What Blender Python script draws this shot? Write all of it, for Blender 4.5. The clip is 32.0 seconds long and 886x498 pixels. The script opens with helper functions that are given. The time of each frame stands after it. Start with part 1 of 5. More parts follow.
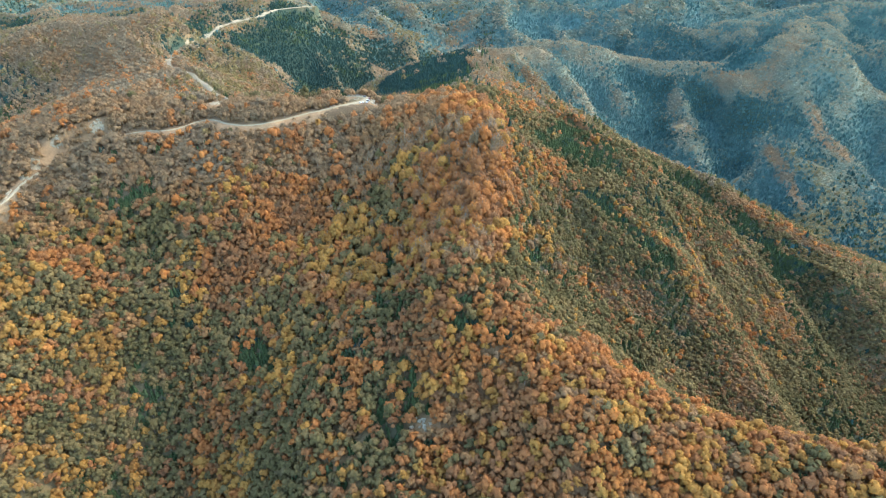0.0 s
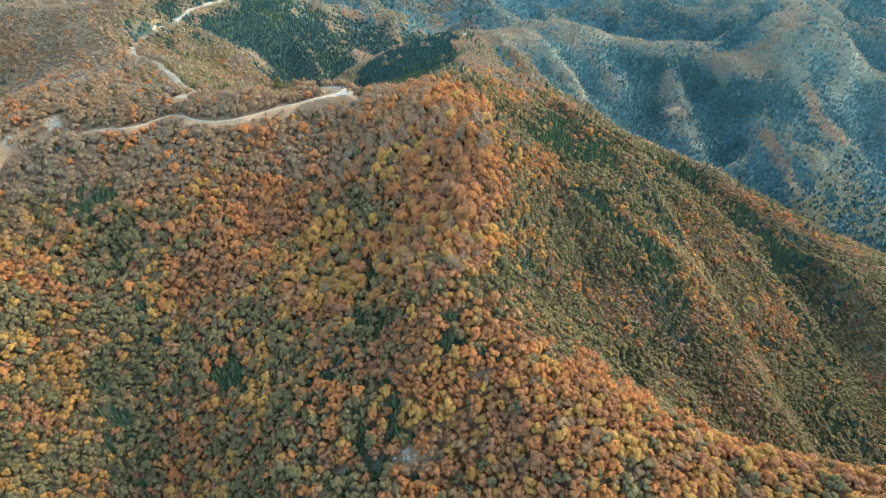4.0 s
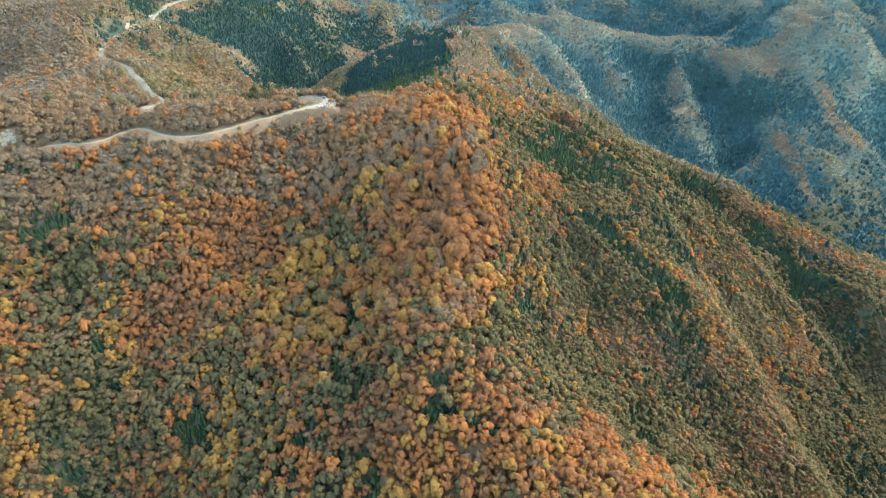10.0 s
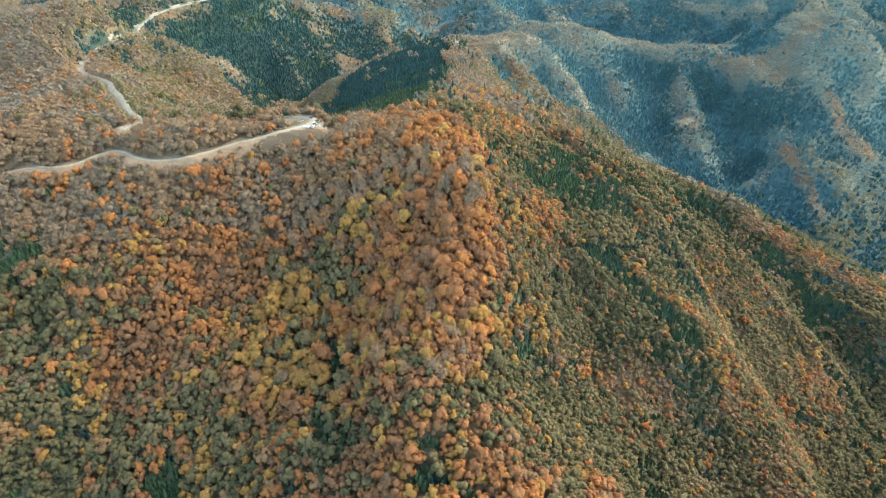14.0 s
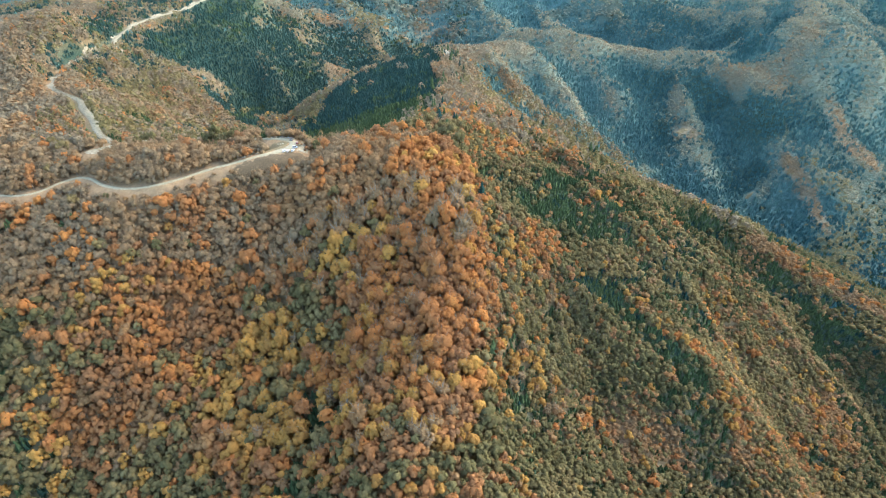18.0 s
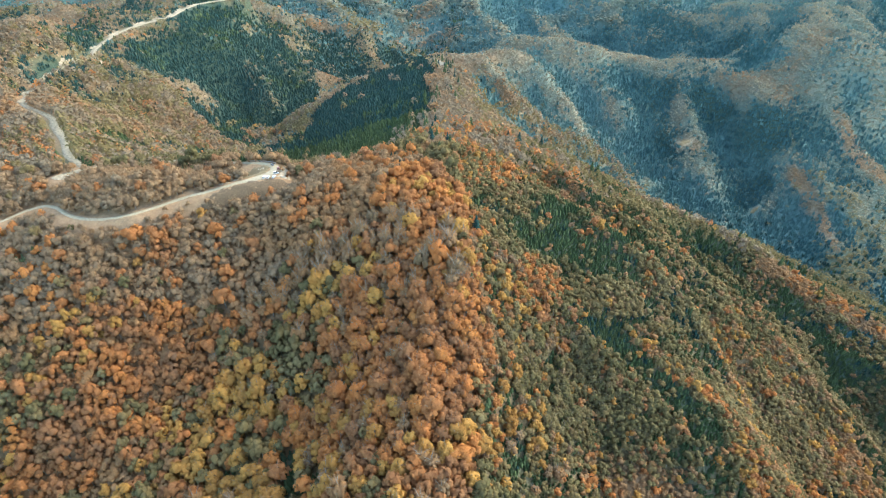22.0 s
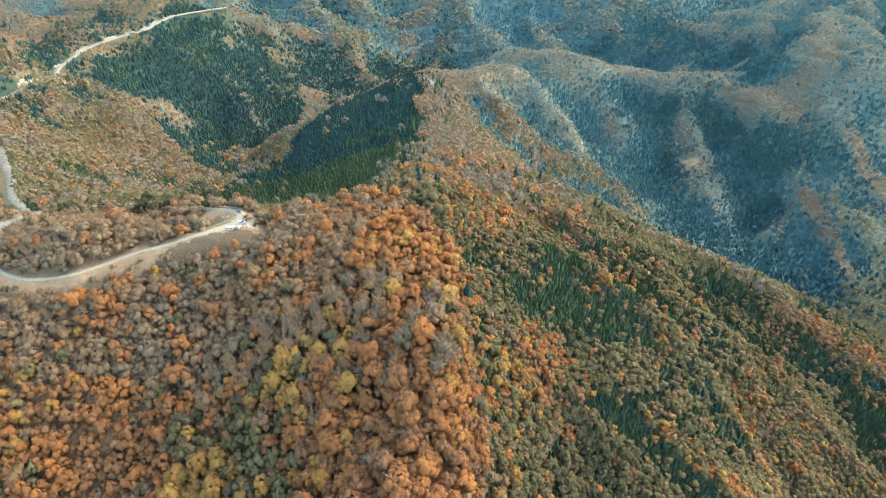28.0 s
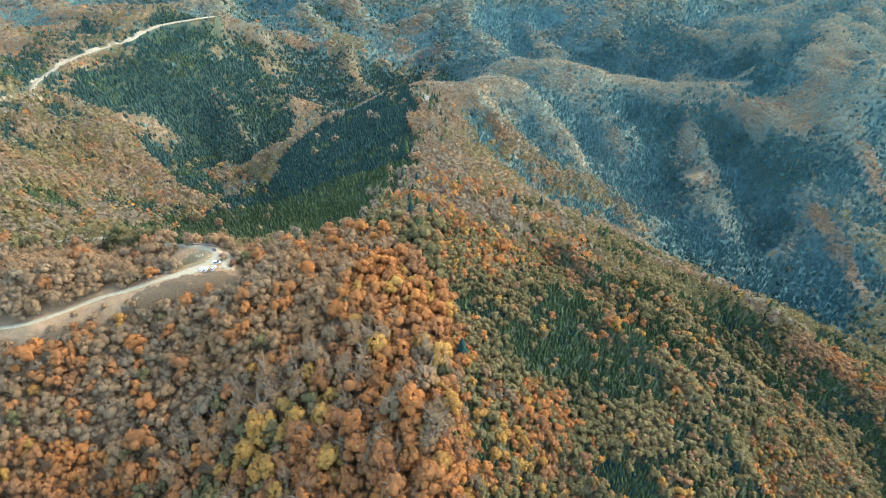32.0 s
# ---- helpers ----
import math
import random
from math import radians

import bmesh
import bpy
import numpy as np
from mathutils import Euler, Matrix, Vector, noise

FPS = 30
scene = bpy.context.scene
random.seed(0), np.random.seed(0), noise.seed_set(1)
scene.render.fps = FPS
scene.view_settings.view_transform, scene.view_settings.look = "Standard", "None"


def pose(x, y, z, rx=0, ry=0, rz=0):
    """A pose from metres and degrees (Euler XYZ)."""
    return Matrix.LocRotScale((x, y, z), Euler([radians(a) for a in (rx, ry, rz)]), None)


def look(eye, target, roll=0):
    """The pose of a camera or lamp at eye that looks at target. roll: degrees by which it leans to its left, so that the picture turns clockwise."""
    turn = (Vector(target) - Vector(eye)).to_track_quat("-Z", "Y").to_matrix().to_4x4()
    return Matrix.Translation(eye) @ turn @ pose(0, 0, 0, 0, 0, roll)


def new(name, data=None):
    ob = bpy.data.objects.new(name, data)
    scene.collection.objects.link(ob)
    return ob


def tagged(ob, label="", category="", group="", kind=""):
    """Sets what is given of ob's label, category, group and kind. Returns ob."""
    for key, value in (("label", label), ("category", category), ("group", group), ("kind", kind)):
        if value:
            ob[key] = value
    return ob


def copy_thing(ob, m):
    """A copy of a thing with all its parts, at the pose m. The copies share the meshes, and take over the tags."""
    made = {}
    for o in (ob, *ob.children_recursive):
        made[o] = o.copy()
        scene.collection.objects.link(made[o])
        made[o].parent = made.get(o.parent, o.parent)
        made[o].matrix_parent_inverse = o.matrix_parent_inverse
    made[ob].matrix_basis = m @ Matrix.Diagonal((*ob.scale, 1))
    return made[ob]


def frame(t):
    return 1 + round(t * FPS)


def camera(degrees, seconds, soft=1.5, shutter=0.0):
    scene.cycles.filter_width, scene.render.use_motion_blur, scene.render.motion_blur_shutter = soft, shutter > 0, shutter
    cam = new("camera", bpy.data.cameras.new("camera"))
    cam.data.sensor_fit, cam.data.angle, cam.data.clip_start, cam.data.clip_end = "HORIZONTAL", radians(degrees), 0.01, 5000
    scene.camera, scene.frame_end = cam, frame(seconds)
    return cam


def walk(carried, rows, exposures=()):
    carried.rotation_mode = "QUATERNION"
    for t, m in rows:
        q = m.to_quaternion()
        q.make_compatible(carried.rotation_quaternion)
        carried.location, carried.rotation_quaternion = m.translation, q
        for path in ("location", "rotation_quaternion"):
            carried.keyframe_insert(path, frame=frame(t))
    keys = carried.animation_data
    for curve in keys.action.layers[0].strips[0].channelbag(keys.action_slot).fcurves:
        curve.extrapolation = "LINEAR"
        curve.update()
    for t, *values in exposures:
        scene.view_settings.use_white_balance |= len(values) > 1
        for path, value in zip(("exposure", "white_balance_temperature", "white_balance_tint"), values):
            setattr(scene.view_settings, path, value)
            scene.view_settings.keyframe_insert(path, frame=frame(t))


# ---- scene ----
cam = camera(79.9, 32.0, soft=1.2)
STOPS, KELVIN, TINT = 3.36, 6700.0, -3.0
METRES, EYE, TILT, LEAN, TURN = 320.0, 500.0, -34.0, 0.0, 0.0
ROWS = [
    (0.0, 0.0, 0.0, 0.0, 0.0, 0.0, -0.0),
    (0.5, 0.0023, 0.0127, 0.0085, -0.39, 0.06, 0.35),
    (1.0, 0.0031, 0.0247, 0.0176, -1.06, 0.08, 0.9),
    (1.5, 0.0046, 0.0369, 0.0266, -1.07, 0.12, 0.92),
    (2.0, 0.0064, 0.0492, 0.0349, -1.06, 0.16, 0.91),
    (2.5, 0.0082, 0.0612, 0.0427, -1.07, -0.1, 0.92),
    (3.0, 0.0105, 0.0737, 0.0513, -1.08, -0.73, 0.95),
    (3.5, 0.0128, 0.0863, 0.06, -1.06, -1.41, 0.98),
    (5.5, 0.0218, 0.1372, 0.0959, -1.09, -3.74, 0.96),
    (6.0, 0.0241, 0.1496, 0.1049, -1.07, -3.69, 0.97),
    (6.5, 0.0267, 0.1622, 0.1137, -1.08, -3.64, 0.98),
    (7.0, 0.0289, 0.1744, 0.1218, -1.1, -3.57, 0.98),
    (7.5, 0.0316, 0.187, 0.1312, -1.1, -3.57, 0.99),
    (8.0, 0.0335, 0.1995, 0.1403, -1.13, -3.55, 0.99),
    (8.5, 0.0358, 0.2118, 0.1496, -1.14, -3.54, 1.0),
    (9.0, 0.0381, 0.224, 0.1591, -1.16, -3.52, 1.01),
    (9.5, 0.0403, 0.236, 0.1684, -1.16, -3.5, 1.04),
    (10.0, 0.0427, 0.2482, 0.1776, -1.17, -3.48, 1.05),
    (10.5, 0.0451, 0.2601, 0.1868, -1.2, -3.47, 1.07),
    (11.0, 0.0473, 0.2723, 0.196, -1.19, -3.47, 1.08),
    (11.5, 0.05, 0.2842, 0.2051, -1.17, -3.45, 1.12),
    (12.0, 0.0521, 0.2961, 0.2147, -1.19, -3.45, 1.14),
    (12.5, 0.0547, 0.3081, 0.2238, -1.17, -3.44, 1.14),
    (13.0, 0.0569, 0.3199, 0.2329, -1.16, -3.43, 1.16),
    (13.5, 0.0594, 0.3319, 0.2423, -1.18, -3.42, 1.18),
    (14.0, 0.0617, 0.3437, 0.2511, -1.19, -3.4, 1.19),
    (14.5, 0.0642, 0.3556, 0.2602, -1.2, -3.39, 1.2),
    (16.5, 0.0745, 0.4034, 0.2977, -1.63, -3.37, 1.61),
    (17.0, 0.0766, 0.4151, 0.3066, -1.65, -3.34, 1.64),
    (17.5, 0.0791, 0.427, 0.3158, -1.67, -3.36, 1.66),
    (18.0, 0.0814, 0.4387, 0.325, -1.69, -3.37, 1.68),
    (18.5, 0.0841, 0.4509, 0.3343, -1.7, -3.37, 1.71),
    (19.0, 0.0864, 0.4628, 0.3432, -1.73, -3.36, 1.75),
    (19.5, 0.0887, 0.475, 0.3529, -1.76, -3.38, 1.75),
    (20.0, 0.091, 0.4874, 0.3624, -1.79, -3.39, 1.75),
    (20.5, 0.0934, 0.4995, 0.3719, -1.81, -3.38, 1.76),
    (21.0, 0.0958, 0.5119, 0.3816, -1.84, -3.39, 1.77),
    (21.5, 0.0981, 0.5243, 0.3912, -1.89, -3.4, 1.78),
    (22.0, 0.1004, 0.5367, 0.401, -1.94, -3.41, 1.8),
    (22.5, 0.1026, 0.5494, 0.4107, -1.99, -3.41, 1.82),
    (23.0, 0.1049, 0.562, 0.4206, -2.03, -3.42, 1.84),
    (23.5, 0.1073, 0.5748, 0.4306, -2.12, -3.42, 1.86),
    (24.0, 0.1096, 0.5876, 0.4406, -2.16, -3.45, 1.85),
    (24.5, 0.1118, 0.6004, 0.4504, -2.2, -3.43, 1.85),
    (25.0, 0.1141, 0.6132, 0.4603, -2.23, -3.42, 1.85),
    (25.5, 0.1163, 0.6259, 0.4702, -2.27, -3.43, 1.88),
    (27.5, 0.1249, 0.6771, 0.5102, -2.39, -3.48, 1.98),
    (28.0, 0.127, 0.6897, 0.5201, -2.41, -3.46, 2.01),
    (28.5, 0.1291, 0.7023, 0.53, -2.43, -3.47, 2.02),
    (29.0, 0.1312, 0.7151, 0.5397, -2.46, -3.44, 2.05),
    (29.5, 0.1335, 0.7276, 0.5495, -2.46, -3.44, 2.07),
    (30.0, 0.1358, 0.7401, 0.5592, -2.47, -3.43, 2.09),
    (30.5, 0.1384, 0.7523, 0.5688, -2.48, -3.42, 2.12),
    (31.0, 0.141, 0.7644, 0.5783, -2.51, -3.42, 2.13),
    (31.5, 0.1434, 0.7765, 0.5875, -2.52, -3.4, 2.15),
    (32.0, 0.1459, 0.7885, 0.5967, -2.53, -3.4, 2.18),
]
walk(cam, [(t, pose(0, 0, EYE, TILT, LEAN, TURN) @ pose(METRES * x, METRES * y, METRES * z, 90 + pitch, roll, yaw)) for t, x, y, z, yaw, pitch, roll in ROWS],
     exposures=[(0.0, STOPS, KELVIN, TINT)])

# ---- light ----
SUN_AZIMUTH, SUN_HEIGHT = 66.0, 37.0          # degrees clockwise from +y, degrees above the horizon
world = bpy.data.worlds.new("sky")
scene.world = world
world.use_nodes = True
wn = world.node_tree
sky = wn.nodes.new("ShaderNodeTexSky")
sky.sky_type, sky.sun_disc = "NISHITA", False
sky.sun_elevation, sky.sun_rotation = radians(SUN_HEIGHT), radians(SUN_AZIMUTH)
sky.air_density, sky.dust_density, sky.ozone_density = 1.0, 1.5, 1.5
wn.links.new(sky.outputs[0], wn.nodes["Background"].inputs[0])
wn.nodes["Background"].inputs[1].default_value = 0.15
sun_data = bpy.data.lights.new("sun", "SUN")
sun_data.energy, sun_data.angle, sun_data.color = 0.40, radians(10.0), (1.0, 0.86, 0.68)
sun = new("sun", sun_data)
az, el = radians(SUN_AZIMUTH), radians(SUN_HEIGHT)
toward = Vector((math.sin(az) * math.cos(el), math.cos(az) * math.cos(el), math.sin(el)))
sun.matrix_world = look(toward * 1500, (0, 0, 0))

# ---- materials ----


def material(name):
    m = bpy.data.materials.new(name)
    m.use_nodes = True
    n = m.node_tree
    n.nodes.clear()
    return m, n, n.nodes.new("ShaderNodeOutputMaterial")


def ramp(n, fac, stops):
    r = n.nodes.new("ShaderNodeValToRGB")
    e = r.color_ramp.elements
    while len(e) < len(stops):
        e.new(0.5)
    for el_, (p, c) in zip(e, stops):
        el_.position, el_.color = p, (*c, 1)
    n.links.new(fac, r.inputs[0])
    return r.outputs[0]


def noise_tex(n, scale, detail=4.0, rough=0.6):
    g = n.nodes.new("ShaderNodeNewGeometry")
    t = n.nodes.new("ShaderNodeTexNoise")
    t.inputs["Scale"].default_value, t.inputs["Detail"].default_value = scale, detail
    t.inputs["Roughness"].default_value = rough
    n.links.new(g.outputs["Position"], t.inputs["Vector"])
    return t.outputs[0]


def mixed(n, kind, fac, a, b):
    m = n.nodes.new("ShaderNodeMix")
    m.data_type, m.blend_type = "RGBA", kind
    for sock, v in ((m.inputs[0], fac), (m.inputs[6], a), (m.inputs[7], b)):
        if isinstance(v, (int, float)):
            sock.default_value = v
        elif isinstance(v, tuple):
            sock.default_value = (*v, 1)
        else:
            n.links.new(v, sock)
    return m.outputs[2]


def leaf_material(name, stops, own, through_light=0.25):
    """Foliage. own: the tree is an object of its own, else the hue comes with the mesh of a wood."""
    m, n, out = material(name)
    if own:
        tint = n.nodes.new("ShaderNodeObjectInfo").outputs["Random"]
    else:
        at = n.nodes.new("ShaderNodeAttribute")
        at.attribute_name = "tint"
        tint = at.outputs["Fac"]
    base = ramp(n, tint, stops)
    isl = n.nodes.new("ShaderNodeNewGeometry").outputs["Random Per Island"]
    light = ramp(n, isl, [(0.0, (0.92, 0.92, 0.93)), (0.5, (1.0, 1.0, 1.0)), (1.0, (1.08, 1.07, 1.05))])
    col = mixed(n, "MULTIPLY", 1.0, base, light)
    patch = ramp(n, noise_tex(n, 0.35, 3), [(0.3, (0.8, 0.84, 0.85)), (0.7, (1.15, 1.1, 1.05))])
    col = mixed(n, "MULTIPLY", 0.45, col, patch)
    grain = ramp(n, noise_tex(n, 1.3, 3, 0.7), [(0.34, (0.78, 0.8, 0.82)), (0.66, (1.18, 1.16, 1.13))])
    col = mixed(n, "MULTIPLY", 0.6, col, grain)
    d = n.nodes.new("ShaderNodeBsdfDiffuse")
    tl = n.nodes.new("ShaderNodeBsdfTranslucent")
    n.links.new(col, d.inputs[0])
    n.links.new(col, tl.inputs[0])
    leafy = n.nodes.new("ShaderNodeBump")
    leafy.inputs["Strength"].default_value, leafy.inputs["Distance"].default_value = 0.85, 0.9
    n.links.new(noise_tex(n, 1.2, 3, 0.7), leafy.inputs["Height"])
    n.links.new(leafy.outputs[0], d.inputs["Normal"])
    n.links.new(leafy.outputs[0], tl.inputs["Normal"])
    mx = n.nodes.new("ShaderNodeMixShader")
    mx.inputs[0].default_value = through_light
    n.links.new(d.outputs[0], mx.inputs[1])
    n.links.new(tl.outputs[0], mx.inputs[2])
    n.links.new(mx.outputs[0], out.inputs[0])
    return m


SPECIES = {
    # name: colour stops over the hue of a tree, light let through
    "beech": ([(0.0, (0.215, 0.113, 0.060)), (0.45, (0.270, 0.124, 0.054)), (0.8, (0.325, 0.136, 0.050)), (1.0, (0.36, 0.160, 0.056))], 0.5),
    "maple": ([(0.0, (0.262, 0.138, 0.047)), (0.5, (0.305, 0.168, 0.053)), (1.0, (0.36, 0.206, 0.064))], 0.5),
    "oak": ([(0.0, (0.094, 0.082, 0.040)), (0.4, (0.120, 0.100, 0.049)), (0.75, (0.152, 0.112, 0.054)), (1.0, (0.160, 0.130, 0.066))], 0.42),
    # bare's last stop: grey twigs, and distant haze put into the same tone
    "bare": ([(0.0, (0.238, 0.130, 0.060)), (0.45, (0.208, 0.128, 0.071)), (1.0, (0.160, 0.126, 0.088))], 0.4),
    # from 0.75 up: far spruces, darker, the blue of haze painted in
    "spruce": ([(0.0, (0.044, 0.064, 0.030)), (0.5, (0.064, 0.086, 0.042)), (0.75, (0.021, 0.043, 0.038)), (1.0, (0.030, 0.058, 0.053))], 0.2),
    # fir and mixed: distant woods, their blue-grey is haze put into the foliage
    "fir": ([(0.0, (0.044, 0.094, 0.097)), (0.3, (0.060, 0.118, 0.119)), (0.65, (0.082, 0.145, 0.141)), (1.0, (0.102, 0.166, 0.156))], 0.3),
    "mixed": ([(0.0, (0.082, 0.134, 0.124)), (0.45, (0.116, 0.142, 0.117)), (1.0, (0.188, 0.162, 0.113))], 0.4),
}
LEAF_WOOD = {k: leaf_material(k + "_woodland_foliage", s, False, t) for k, (s, t) in SPECIES.items()}
LEAF_TREE = {k: leaf_material(k + "_foliage", s if k != "bare" else s[:2] + [(1.0, (0.160, 0.116, 0.072))], True, t) for k, (s, t) in SPECIES.items()}


def rough_material(name, stops, scale, bump=0.4, bump_scale=1.0, rough=0.9, second=None):
    m, n, out = material(name)
    col = ramp(n, noise_tex(n, scale, 6, 0.65), stops)
    if second:
        col = mixed(n, "MULTIPLY", 0.8, col, ramp(n, noise_tex(n, scale * 0.08, 3), second))
    p = n.nodes.new("ShaderNodeBsdfPrincipled")
    p.inputs["Roughness"].default_value = rough
    p.inputs["Specular IOR Level"].default_value = 0.2
    n.links.new(col, p.inputs["Base Color"])
    b = n.nodes.new("ShaderNodeBump")
    b.inputs["Strength"].default_value, b.inputs["Distance"].default_value = bump, bump_scale
    n.links.new(noise_tex(n, scale * 2.3, 5), b.inputs["Height"])
    n.links.new(b.outputs[0], p.inputs["Normal"])
    n.links.new(p.outputs[0], out.inputs[0])
    return m


BARK = rough_material("grey_bark", [(0.3, (0.10, 0.085, 0.07)), (0.7, (0.22, 0.19, 0.16))], 3.0)


def floor_material():
    """Forest floor: its colour goes with the stand of trees, and is mottled."""
    m, n, out = material("leaf_litter")
    at = n.nodes.new("ShaderNodeAttribute")
    at.attribute_name = "floor"
    col = mixed(n, "MULTIPLY", 1.0, at.outputs["Color"], ramp(n, noise_tex(n, 0.35, 6, 0.65), [(0.3, (0.72, 0.72, 0.72)), (0.7, (1.2, 1.18, 1.15))]))
    col = mixed(n, "MULTIPLY", 0.8, col, ramp(n, noise_tex(n, 0.03, 3), [(0.35, (0.85, 0.88, 0.88)), (0.65, (1.12, 1.06, 1.0))]))
    p = n.nodes.new("ShaderNodeBsdfPrincipled")
    p.inputs["Roughness"].default_value, p.inputs["Specular IOR Level"].default_value = 0.95, 0.1
    n.links.new(col, p.inputs["Base Color"])
    b = n.nodes.new("ShaderNodeBump")
    b.inputs["Strength"].default_value, b.inputs["Distance"].default_value = 0.6, 1.5
    n.links.new(noise_tex(n, 0.8, 5), b.inputs["Height"])
    n.links.new(b.outputs[0], p.inputs["Normal"])
    n.links.new(p.outputs[0], out.inputs[0])
    return m


GROUND = floor_material()
GRAVEL = rough_material("pale_gravel", [(0.3, (0.16, 0.126, 0.080)), (0.55, (0.22, 0.178, 0.116)), (0.8, (0.28, 0.234, 0.158))], 0.6, 0.3, 0.3)
SAND = rough_material("sandy_track", [(0.35, (0.10, 0.080, 0.05)), (0.5, (0.18, 0.146, 0.096)), (0.7, (0.25, 0.206, 0.14))], 0.5, 0.4, 0.4)
ROCK = rough_material("pale_limestone", [(0.25, (0.13, 0.108, 0.076)), (0.5, (0.235, 0.20, 0.145)), (0.8, (0.36, 0.31, 0.23))], 0.5, 0.8, 0.8)
GRASS = rough_material("dry_grass", [(0.3, (0.085, 0.062, 0.032)), (0.6, (0.125, 0.09, 0.045)), (0.8, (0.16, 0.118, 0.062))], 0.5, 0.5, 0.5)


def paint(name, colour, rough=0.35, metal=0.0):
    m, n, out = material(name)
    p = n.nodes.new("ShaderNodeBsdfPrincipled")
    dirt = ramp(n, noise_tex(n, 3.0, 4), [(0.35, tuple(c * 0.8 for c in colour)), (0.65, colour)])
    n.links.new(dirt, p.inputs["Base Color"])
    p.inputs["Roughness"].default_value, p.inputs["Metallic"].default_value = rough, metal
    n.links.new(p.outputs[0], out.inputs[0])
    return m


